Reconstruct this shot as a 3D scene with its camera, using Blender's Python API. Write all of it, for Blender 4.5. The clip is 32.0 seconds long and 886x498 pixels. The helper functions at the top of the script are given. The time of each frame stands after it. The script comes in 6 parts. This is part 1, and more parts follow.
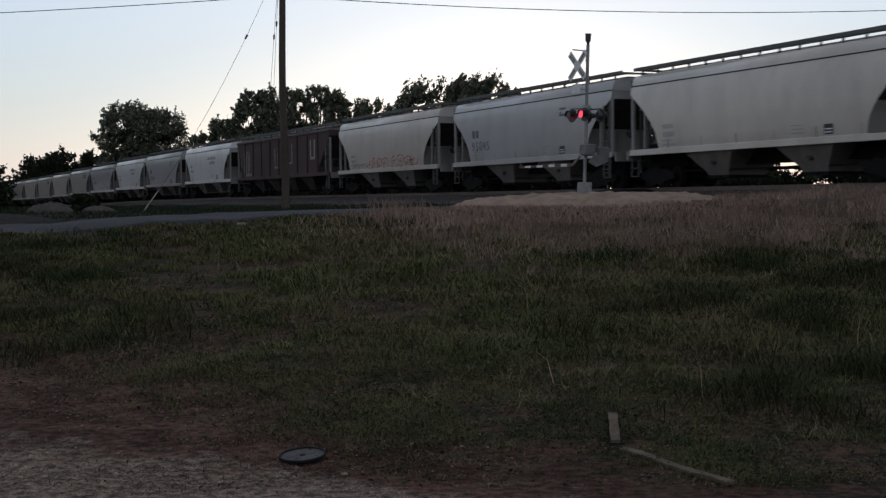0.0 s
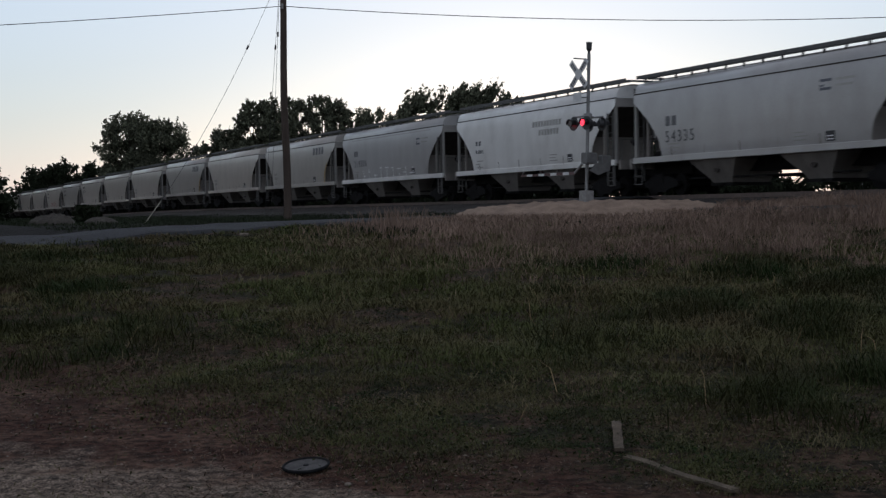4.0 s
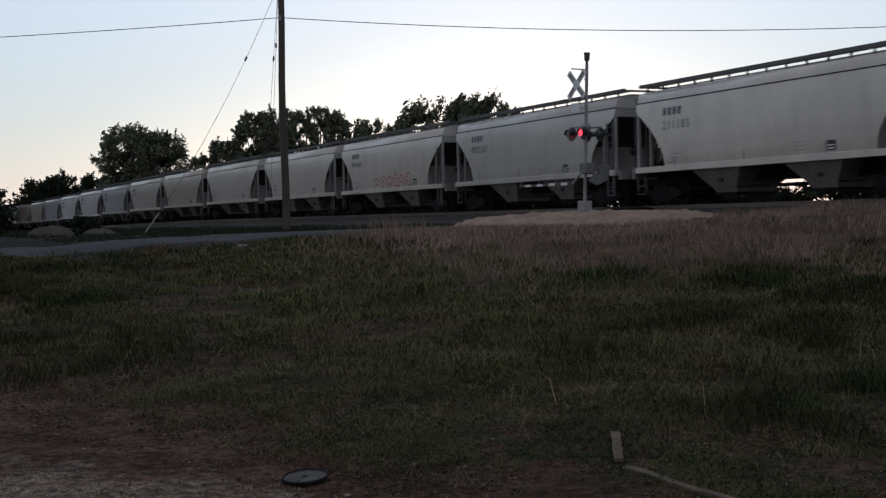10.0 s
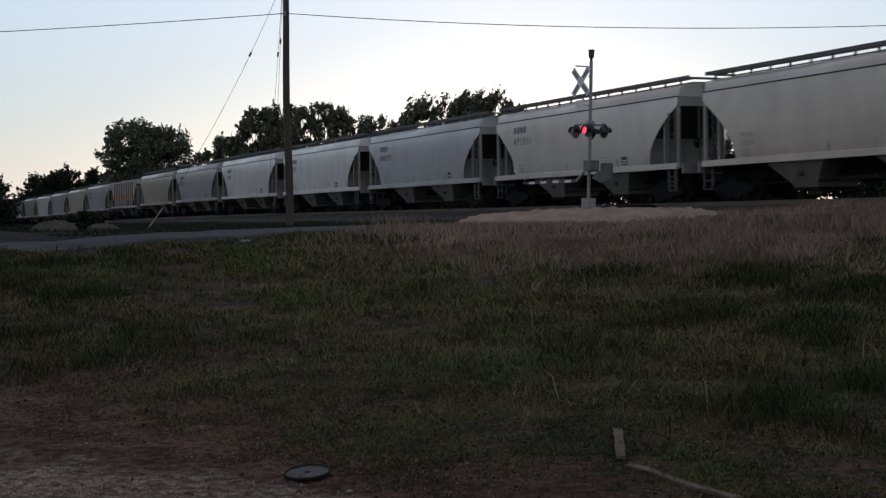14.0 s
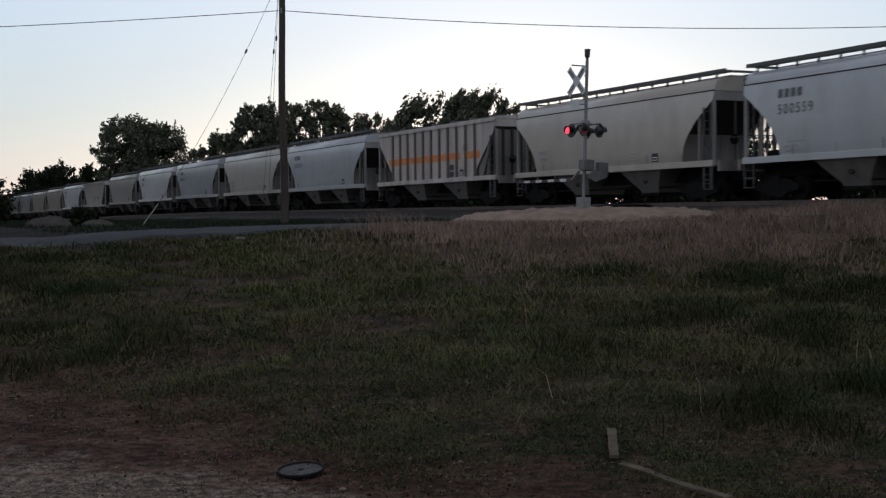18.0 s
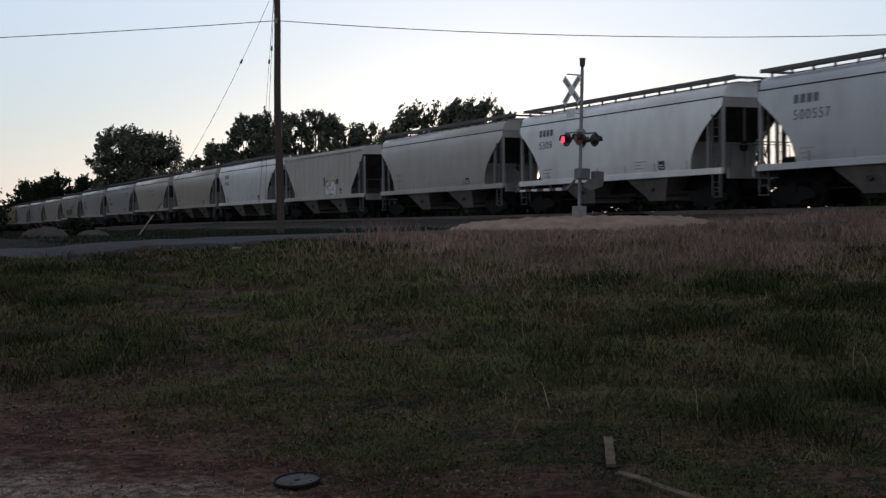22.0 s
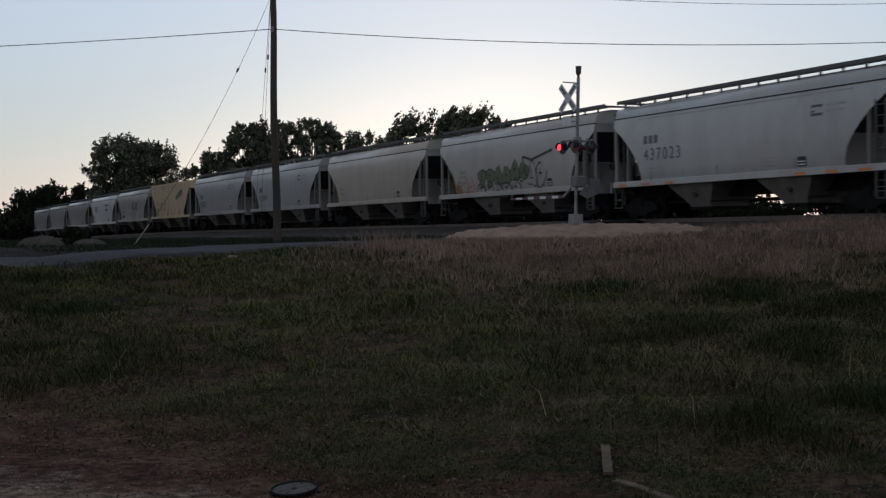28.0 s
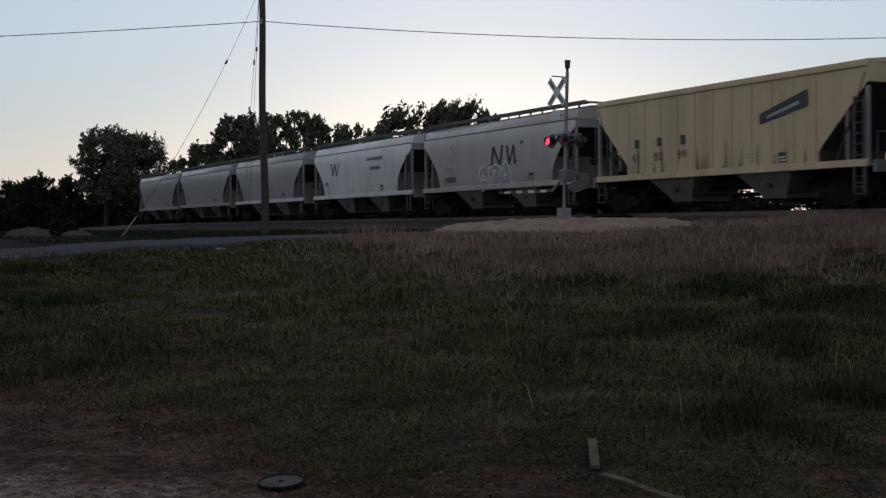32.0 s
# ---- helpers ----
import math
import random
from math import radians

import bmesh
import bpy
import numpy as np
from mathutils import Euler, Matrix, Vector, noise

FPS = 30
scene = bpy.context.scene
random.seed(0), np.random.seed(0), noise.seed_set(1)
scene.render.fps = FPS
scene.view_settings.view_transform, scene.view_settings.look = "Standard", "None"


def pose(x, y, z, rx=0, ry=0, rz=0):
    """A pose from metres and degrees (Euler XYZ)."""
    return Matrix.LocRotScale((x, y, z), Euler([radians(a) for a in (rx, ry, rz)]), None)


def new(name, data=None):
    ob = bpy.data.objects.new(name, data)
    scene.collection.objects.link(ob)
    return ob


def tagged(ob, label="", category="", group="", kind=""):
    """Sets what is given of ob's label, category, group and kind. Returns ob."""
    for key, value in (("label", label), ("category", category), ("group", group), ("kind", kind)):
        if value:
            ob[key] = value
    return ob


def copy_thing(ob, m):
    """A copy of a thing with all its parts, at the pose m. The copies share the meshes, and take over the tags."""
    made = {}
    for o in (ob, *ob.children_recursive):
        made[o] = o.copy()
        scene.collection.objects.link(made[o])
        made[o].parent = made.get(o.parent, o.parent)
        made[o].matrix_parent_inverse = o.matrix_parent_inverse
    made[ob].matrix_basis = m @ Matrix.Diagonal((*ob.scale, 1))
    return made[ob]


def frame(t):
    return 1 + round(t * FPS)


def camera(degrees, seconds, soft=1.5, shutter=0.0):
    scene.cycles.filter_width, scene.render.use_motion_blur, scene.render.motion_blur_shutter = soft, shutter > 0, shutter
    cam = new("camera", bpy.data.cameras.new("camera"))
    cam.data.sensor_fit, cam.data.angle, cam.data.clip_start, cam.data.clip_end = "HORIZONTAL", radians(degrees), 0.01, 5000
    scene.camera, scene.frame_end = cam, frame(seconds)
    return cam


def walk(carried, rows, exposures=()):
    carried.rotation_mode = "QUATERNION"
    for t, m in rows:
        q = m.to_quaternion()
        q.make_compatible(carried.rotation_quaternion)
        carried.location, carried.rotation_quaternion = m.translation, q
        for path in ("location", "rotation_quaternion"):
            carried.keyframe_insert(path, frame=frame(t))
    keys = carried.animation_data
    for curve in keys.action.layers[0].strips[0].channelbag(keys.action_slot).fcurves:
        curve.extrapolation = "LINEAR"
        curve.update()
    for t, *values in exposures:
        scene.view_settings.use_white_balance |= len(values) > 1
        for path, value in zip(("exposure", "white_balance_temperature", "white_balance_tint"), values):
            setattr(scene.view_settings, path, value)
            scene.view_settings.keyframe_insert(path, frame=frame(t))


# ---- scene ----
# Camera: held by hand at a fixed place, turning a little.
cam = camera(38.0, 32.0, soft=1.35, shutter=0.2)
EYE = (0.0, 0.0, 1.6)
PATH = [
    (0, -2.173, 0.565, 0.066), (0.5, -1.975, 0.533, 0.023), (1, -1.821, 0.619, -0.008), (1.5, -1.838, 0.829, -0.102),
    (2, -1.928, 0.791, 0.088), (2.5, -1.826, 0.727, 0.117), (3, -1.646, 0.733, 0.15), (3.5, -1.707, 0.879, 0.133),
    (5.5, -1.807, 0.926, 0.175), (6, -1.595, 0.828, 0.22), (6.5, -1.357, 0.886, 0.151), (7, -1.293, 0.831, 0.18),
    (7.5, -1.597, 0.826, 0.112), (8, -1.521, 0.781, 0.085), (8.5, -1.375, 0.626, 0.039), (9, -1.333, 0.9, -0),
    (9.5, -1.345, 0.811, 0.009), (10, -1.293, 1.078, 0.091), (10.5, -1.311, 0.943, 0.23), (11, -1.236, 0.962, 0.225),
    (11.5, -1.181, 1.05, 0.321), (12, -1.154, 0.835, 0.326), (12.5, -1.088, 0.937, 0.237), (13, -1.236, 0.725, 0.168),
    (13.5, -1.396, 0.734, 0.215), (14, -1.444, 0.784, 0.249), (14.5, -1.421, 0.641, 0.225), (16.5, -1.397, 0.707, 0.22),
    (17, -1.448, 0.736, 0.136), (17.5, -1.437, 0.572, 0.161), (18, -1.519, 0.425, 0.024), (18.5, -1.36, 0.461, 0.023),
    (19, -1.139, 0.319, -0.028), (19.5, -0.931, 0.486, 0.053), (20, -0.897, 0.464, 0.104), (20.5, -1.233, 0.661, -0.054),
    (21, -1.174, 0.61, -0.085), (21.5, -1.105, 0.542, -0.151), (22, -1.107, 0.632, -0.159), (22.5, -0.968, 0.664, -0.018),
    (23, -1.122, 0.562, -0.046), (23.5, -1.006, 0.695, -0.035), (24, -0.851, 0.682, -0.074), (24.5, -0.85, 0.626, -0.12),
    (25, -0.757, 0.602, -0.162), (25.5, -0.837, 0.635, -0.103), (27.5, -0.748, 0.69, -0.406), (28, -0.752, 0.739, -0.314),
    (28.5, -0.961, 0.632, -0.383), (29, -0.962, 0.511, -0.395), (29.5, -1.103, 0.574, -0.483), (30, -1.07, 0.596, -0.467),
    (30.5, -0.984, 0.555, -0.458), (31, -1.224, 0.571, -0.432), (31.5, -1.186, 0.545, -0.549), (32, -1.05, 0.472, -0.835)]
# the clip's camera darkens its picture a little towards the end
EXPOSURES = [(t, e, 6100, 10) for t, e in ((0.0, 0.40), (14.0, 0.41), (22.8, 0.40), (24.0, 0.26), (25.0, 0.23), (28.0, 0.17), (32.0, 0.15))]
walk(cam, [(t, pose(*EYE, 90 + p, r, yw)) for t, p, r, yw in PATH], EXPOSURES)

# Light: clear dusk sky, sun just down behind the trees.
SUN_AZ, SUN_EL = 3.0, 3.6
SKY, VEIL = 0.145, 0.345
world = bpy.data.worlds.new("dusk")
world.use_nodes = True
scene.world = world
wn = world.node_tree
sky = wn.nodes.new("ShaderNodeTexSky")
sky.sky_type = 'NISHITA'
sky.sun_disc = False
sky.sun_elevation = radians(SUN_EL)
sky.sun_rotation = radians(SUN_AZ)
sky.air_density, sky.dust_density, sky.ozone_density = 1.37, 0.72, 6.1
wn.nodes["Background"].inputs[1].default_value = SKY
haze = wn.nodes.new("ShaderNodeHueSaturation")      # thin high haze takes much of the colour out of the sky
haze.inputs["Saturation"].default_value = 0.70
wn.links.new(sky.outputs[0], haze.inputs["Color"])
wn.links.new(haze.outputs[0], wn.nodes["Background"].inputs[0])
veil = wn.nodes.new("ShaderNodeBackground")         # the even light of that haze
veil.inputs[0].default_value = (0.985, 0.980, 0.965, 1.0)
veil.inputs[1].default_value = VEIL
both = wn.nodes.new("ShaderNodeAddShader")
wn.links.new(wn.nodes["Background"].outputs[0], both.inputs[0])
wn.links.new(veil.outputs[0], both.inputs[1])
wn.links.new(both.outputs[0], wn.nodes["World Output"].inputs[0])

# ---- helpers of this scene ----
TH = radians(25.0)
DX, DY = -math.sin(TH), math.cos(TH)      # along the track, away to the left
NX, NY = math.cos(TH), math.sin(TH)       # across the track, away from the eye
QT = 30.55                                # distance of the track's middle
RAIL = 2.02
rng = np.random.default_rng(7)


def smooth(a, b, x):
    t = np.clip((x - a) / (b - a), 0.0, 1.0)
    return t * t * (3 - 2 * t)


def rail_z(s):
    return RAIL - 0.85 * float(smooth(105, 247, s))


def on_track(s, q=QT):
    return s * DX + q * NX, s * DY + q * NY


def mat(name, color, rough=0.7, metal=0.0, vary=0.25, scale=6.0, bump=0.0, fine=40.0, second=None, rand=0.0, streak=False, emit=0.0, spec=0.5, soot=0.0):
    m = bpy.data.materials.new(name)
    m.use_nodes = True
    t = m.node_tree
    bs = t.nodes["Principled BSDF"]
    bs.inputs["Roughness"].default_value = rough
    bs.inputs["Metallic"].default_value = metal
    bs.inputs["Specular IOR Level"].default_value = spec if rough < 0.78 else 0.08
    co = t.nodes.new("ShaderNodeTexCoord")
    src = co.outputs["Object"]
    if streak:
        mp = t.nodes.new("ShaderNodeMapping")
        mp.inputs["Scale"].default_value = (1.0, 1.0, 0.12)
        t.links.new(src, mp.inputs[0])
        src = mp.outputs[0]
    n1 = t.nodes.new("ShaderNodeTexNoise")
    n1.inputs["Scale"].default_value = scale
    n1.inputs["Detail"].default_value = 6.0
    t.links.new(src, n1.inputs["Vector"])
    n2 = t.nodes.new("ShaderNodeTexNoise")
    n2.inputs["Scale"].default_value = fine
    n2.inputs["Detail"].default_value = 3.0
    t.links.new(co.outputs["Object"], n2.inputs["Vector"])
    ramp = t.nodes.new("ShaderNodeValToRGB")
    c2 = second or tuple(c * (1 - vary) for c in color)
    ramp.color_ramp.elements[0].position, ramp.color_ramp.elements[1].position = 0.33, 0.67
    ramp.color_ramp.elements[0].color = (*c2, 1)
    ramp.color_ramp.elements[1].color = (*color, 1)
    t.links.new(n1.outputs[0], ramp.inputs[0])
    mix = t.nodes.new("ShaderNodeMix")
    mix.data_type, mix.blend_type = 'RGBA', 'OVERLAY'
    mix.inputs["Factor"].default_value = min(0.8, vary + 0.15)
    t.links.new(ramp.outputs[0], mix.inputs["A"])
    t.links.new(n2.outputs[0], mix.inputs["B"])
    out = mix.outputs["Result"]
    if rand:
        oi = t.nodes.new("ShaderNodeNewGeometry") if rand > 0 else t.nodes.new("ShaderNodeObjectInfo")
        hs = t.nodes.new("ShaderNodeHueSaturation")
        mr = t.nodes.new("ShaderNodeMapRange")
        mr.inputs["To Min"].default_value, mr.inputs["To Max"].default_value = 1 - abs(rand), 1 + abs(rand)
        t.links.new(oi.outputs["Random Per Island" if rand > 0 else "Random"], mr.inputs[0])
        t.links.new(mr.outputs[0], hs.inputs["Value"])
        t.links.new(out, hs.inputs["Color"])
        out = hs.outputs[0]
    if soot:
        n3 = t.nodes.new("ShaderNodeTexNoise")
        n3.inputs["Scale"].default_value, n3.inputs["Detail"].default_value, n3.inputs["Roughness"].default_value = 0.45, 8.0, 0.65
        mp3 = t.nodes.new("ShaderNodeMapping")
        mp3.inputs["Scale"].default_value = (1.0, 1.0, 0.55)
        t.links.new(co.outputs["Object"], mp3.inputs[0])
        t.links.new(mp3.outputs[0], n3.inputs["Vector"])
        m3 = t.nodes.new("ShaderNodeMapRange")
        m3.inputs["From Min"].default_value, m3.inputs["From Max"].default_value = 0.45, 0.75
        m3.inputs["To Max"].default_value = soot
        t.links.new(n3.outputs[0], m3.inputs[0])
        mx3 = t.nodes.new("ShaderNodeMix")
        mx3.data_type = 'RGBA'
        mx3.inputs["B"].default_value = (0.11, 0.085, 0.068, 1)
        t.links.new(out, mx3.inputs["A"])
        t.links.new(m3.outputs[0], mx3.inputs["Factor"])
        out = mx3.outputs["Result"]
    t.links.new(out, bs.inputs["Base Color"])
    if bump:
        bp = t.nodes.new("ShaderNodeBump")
        bp.inputs["Strength"].default_value = bump
        bp.inputs["Distance"].default_value = 0.02
        t.links.new(n2.outputs[0], bp.inputs["Height"])
        t.links.new(bp.outputs[0], bs.inputs["Normal"])
    if emit:
        bs.inputs["Emission Color"].default_value = (*color, 1)
        bs.inputs["Emission Strength"].default_value = emit
    return m


def empty(name):
    return new(name)


def part(name, bm, material, parent, label=""):
    me = bpy.data.meshes.new(name)
    bm.to_mesh(me)
    bm.free()
    ob = new(name, me)
    if material:
        me.materials.append(material)
    ob.parent = parent
    if label:
        tagged(ob, label=label)
    return ob


def share(name, other, parent, m):
    ob = new(name, other.data)
    ob.parent = parent
    ob.matrix_basis = m
    return ob


def mesh_part(name, verts, faces, material, parent=None, smooth_faces=False):
    me = bpy.data.meshes.new(name)
    me.from_pydata(verts, [], faces)
    if smooth_faces:
        me.shade_smooth()
    if material:
        me.materials.append(material)
    ob = new(name, me)
    ob.parent = parent
    return ob


def box(bm, x0, x1, y0, y1, z0, z1, bevel=0.0):
    m = Matrix.Translation(((x0 + x1) / 2, (y0 + y1) / 2, (z0 + z1) / 2)) @ Matrix.Diagonal((abs(x1 - x0), abs(y1 - y0), abs(z1 - z0), 1))
    r = bmesh.ops.create_cube(bm, size=1.0, matrix=m)
    if bevel:
        es = {e for v in r["verts"] for e in v.link_edges}
        bmesh.ops.bevel(bm, geom=list(es), offset=bevel, segments=1, affect='EDGES')
    return bm


def rod(bm, a, b, r, r2=None, seg=8, cap=True):
    a, b = Vector(a), Vector(b)
    d = b - a
    m = Matrix.Translation((a + b) / 2) @ d.to_track_quat('Z', 'Y').to_matrix().to_4x4()
    bmesh.ops.create_cone(bm, cap_ends=cap, segments=seg, radius1=r, radius2=r if r2 is None else r2, depth=d.length, matrix=m)
    return bm


def prism(bm, poly, y0, y1):
    """A polygon of (x, z) drawn out from y0 to y1."""
    a = [bm.verts.new((x, y0, z)) for x, z in poly]
    b = [bm.verts.new((x, y1, z)) for x, z in poly]
    bm.faces.new(a)
    bm.faces.new(b[::-1])
    n = len(poly)
    for i in range(n):
        bm.faces.new((a[i], b[i], b[(i + 1) % n], a[(i + 1) % n]))
    bmesh.ops.recalc_face_normals(bm, faces=bm.faces)
    return bm


# ---- materials ----
PAINT = {
    "beige": mat("beige_paint", (0.445, 0.403, 0.355), 0.28, vary=0.10, scale=0.7, streak=True, soot=0.38, spec=0.8),
    "grey": mat("grey_paint", (0.329, 0.320, 0.313), 0.28, vary=0.09, scale=0.7, streak=True, soot=0.38, spec=0.8),
    "bluegrey": mat("blue_grey_paint", (0.365, 0.368, 0.378), 0.28, vary=0.08, scale=0.7, streak=True, soot=0.38, spec=0.8),
    "white": mat("white_paint", (0.62, 0.605, 0.585), 0.28, vary=0.08, scale=0.7, streak=True, soot=0.38, spec=0.8),
    "tan": mat("tan_paint", (0.392, 0.339, 0.286), 0.28, vary=0.12, scale=0.7, streak=True, soot=0.38, spec=0.8),
    "brown": mat("oxide_brown_paint", (0.038, 0.014, 0.012), 0.7, vary=0.35, scale=1.2, streak=True),
    "cream": mat("cream_paint", (0.50, 0.38, 0.225), 0.6, vary=0.22, scale=1.2, streak=True),
    "beige2": mat("dull_beige_paint", (0.360, 0.334, 0.302), 0.28, vary=0.10, scale=0.7, streak=True, soot=0.38, spec=0.8),
    "rust": mat("rusty_rib_steel", (0.12, 0.085, 0.07), 0.75, vary=0.35, scale=3, streak=True),
    "rustwhite": mat("rusty_white_paint", (0.46, 0.40, 0.36), 0.65, vary=0.35, scale=1.6, streak=True),
}
M_DARK = mat("dirty_black_steel", (0.012, 0.011, 0.011), 0.8, vary=0.3, scale=5)
M_BAY = mat("dusty_grey_steel", (0.165, 0.148, 0.134), 0.7, vary=0.3, scale=2, streak=True)
M_RAILDARK = mat("weathered_grating", (0.085, 0.084, 0.082), 0.6, metal=0.3, vary=0.3, scale=8)
M_FADED = mat("faded_stencil_paint", (0.10, 0.10, 0.105), 0.6, vary=0.25)
M_MARK = mat("black_stencil_paint", (0.025, 0.025, 0.028), 0.6, vary=0.2)
M_ORANGE = mat("orange_paint", (0.62, 0.20, 0.04), 0.6, vary=0.25, scale=3)
M_YELLOWP = mat("faded_yellow_paint", (0.42, 0.25, 0.06), 0.6, vary=0.35, scale=5)
M_STREAK = mat("pale_scraped_paint", (0.27, 0.235, 0.21), 0.7, vary=0.35, scale=6)
M_GALV = mat("galvanised_steel", (0.21, 0.205, 0.20), 0.5, metal=0.3, vary=0.2, scale=9)
M_GEAR = mat("dull_grey_casting", (0.115, 0.112, 0.11), 0.6, vary=0.3, scale=6)
M_WHITE = mat("white_reflective_sheet", (0.52, 0.52, 0.52), 0.45, vary=0.15, scale=9)
M_REDSTRIPE = mat("red_reflective_sheet", (0.05, 0.012, 0.012), 0.45, vary=0.2, scale=9)
M_BLACK = mat("black_enamel", (0.02, 0.02, 0.022), 0.5, vary=0.2, scale=9)
M_REDGLASS = mat("dark_red_glass", (0.018, 0.004, 0.004), 0.25, vary=0.1, scale=9)
M_LIT = mat("lit_red_lens", (1.0, 0.03, 0.06), 0.3, vary=0.0, emit=1.7)
M_POLE = mat("creosoted_pole_wood", (0.078, 0.060, 0.050), 0.85, vary=0.35, scale=5, bump=0.5, fine=30, streak=True)
M_WIRE = mat("weathered_wire", (0.03, 0.03, 0.032), 0.7, metal=0.0, vary=0.1)
M_BARK = mat("dark_bark", (0.07, 0.055, 0.045), 0.9, vary=0.4, scale=4, bump=0.5)
M_LEAF = mat("oak_leaves", (0.105, 0.110, 0.074), 0.8, vary=0.3, scale=1.0, rand=0.6)
M_ROAD = mat("worn_asphalt", (0.037, 0.037, 0.040), 0.85, vary=0.25, scale=0.8, bump=0.4, fine=60)
M_BALLAST = mat("ballast_stone", (0.045, 0.040, 0.037), 0.9, vary=0.4, scale=3, bump=0.6, fine=25)
M_RAILST = mat("rail_steel", (0.12, 0.09, 0.08), 0.5, metal=0.6, vary=0.3, scale=5)
M_TIE = mat("tie_wood", (0.06, 0.05, 0.045), 0.9, vary=0.3, scale=5)


M_LIDTOP = mat("dull_black_rubber", (0.012, 0.012, 0.013), 0.8, vary=0.3, scale=20)
M_LIDIN = mat("dusty_grey_lid", (0.075, 0.070, 0.068), 0.85, vary=0.35, scale=14)
M_OLDWOOD = mat("weathered_board", (0.105, 0.082, 0.060), 0.9, vary=0.4, scale=9, bump=0.5, fine=60)
M_STONE = mat("pale_stone", (0.135, 0.112, 0.092), 0.9, vary=0.35, scale=10, rand=0.35)
M_SAND = mat("pale_sand", (0.245, 0.178, 0.136), 0.95, vary=0.35, scale=2.0, bump=0.6, fine=30)
M_GRASS = mat("green_grass", (0.058, 0.068, 0.021), 0.8, vary=0.12, scale=0.55, rand=0.15, second=(0.090, 0.072, 0.036))
M_LUSH = mat("dark_lush_grass", (0.0185, 0.032, 0.0092), 0.8, vary=0.12, scale=0.7, rand=0.22, second=(0.034, 0.031, 0.0125))
M_DRY = mat("dry_tall_grass", (0.255, 0.178, 0.138), 0.9, vary=0.12, scale=0.35, rand=0.22, second=(0.110, 0.077, 0.058))
M_STRAW = mat("straw_stalks", (0.2240, 0.1600, 0.0892), 0.9, vary=0.3, scale=2, rand=0.3)
M_CONC = mat("pale_concrete", (0.26, 0.25, 0.24), 0.9, vary=0.3, scale=6, bump=0.3)
M_YELLOW = mat("faded_guy_guard", (0.30, 0.28, 0.23), 0.8, vary=0.2, scale=5)
M_RED = mat("red_spray_paint", (0.40, 0.10, 0.07), 0.6, vary=0.3, scale=4)
M_GREEN = mat("green_spray_paint", (0.125, 0.145, 0.072), 0.6, vary=0.3, scale=4)
M_WSPRAY = mat("white_spray_paint", (0.72, 0.72, 0.72), 0.6, vary=0.15, scale=4)
M_BLUE = mat("faded_emblem_paint", (0.075, 0.08, 0.10), 0.6, vary=0.2, scale=4)
M_TUSSOCK = mat("tawny_grass", (0.165, 0.134, 0.078), 0.85, vary=0.12, scale=0.8, rand=0.15, second=(0.084, 0.076, 0.036))
M_LITTER = mat("dead_leaf_litter", (0.135, 0.092, 0.066), 0.9, vary=0.35, scale=2.0, rand=0.6, second=(0.060, 0.038, 0.027))
M_EDGESHADE = mat("edge_shade", (0.010, 0.010, 0.011), 0.85, vary=0.3, scale=3)
M_RUSTY = mat("rust_streak", (0.25, 0.17, 0.10), 0.8, vary=0.35, scale=4, streak=True)
# the sand heaps have a darker sand than the dirt bank
M_PILE = mat("dark_sand", (0.072, 0.064, 0.056), 0.95, vary=0.4, scale=2.0, bump=0.8, fine=18)
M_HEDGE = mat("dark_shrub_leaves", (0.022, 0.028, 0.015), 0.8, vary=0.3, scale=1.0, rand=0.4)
# the overhanging slope sheets' shade is put into this dark streaked colour
M_SHADEGRIME = mat("shaded_grimy_steel", (0.055, 0.048, 0.044), 0.8, vary=0.35, scale=1.5, streak=True)
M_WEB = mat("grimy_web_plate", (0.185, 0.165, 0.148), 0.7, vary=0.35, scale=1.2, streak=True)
# end sheets and corner posts share one streaked grey, whatever the car's paint
M_ENDGREY = mat("grey_end_paint", (0.25, 0.235, 0.22), 0.6, vary=0.25, scale=1.5, streak=True)
# one dark colour for ladders, handrails, steps and roof posts
M_LADDER = mat("dark_ladder_steel", (0.070, 0.066, 0.062), 0.7, vary=0.3, scale=4)
M_CARWHITE = mat("white_car_paint", (0.75, 0.75, 0.76), 0.25, vary=0.06, scale=2)
M_CARGLASS = mat("dark_car_glass", (0.02, 0.022, 0.025), 0.08, vary=0.05)
M_PATCH = mat("primer_patch", (0.30, 0.29, 0.27), 0.6, vary=0.2, scale=3)


def blend(tree, a, b, fac):
    mx = tree.nodes.new("ShaderNodeMix")
    mx.data_type = 'RGBA'
    for sock, v in (("A", a), ("B", b)):
        if isinstance(v, tuple):
            mx.inputs[sock].default_value = (*v, 1)
        else:
            tree.links.new(v, mx.inputs[sock])
    tree.links.new(fac, mx.inputs["Factor"])
    return mx.outputs["Result"]


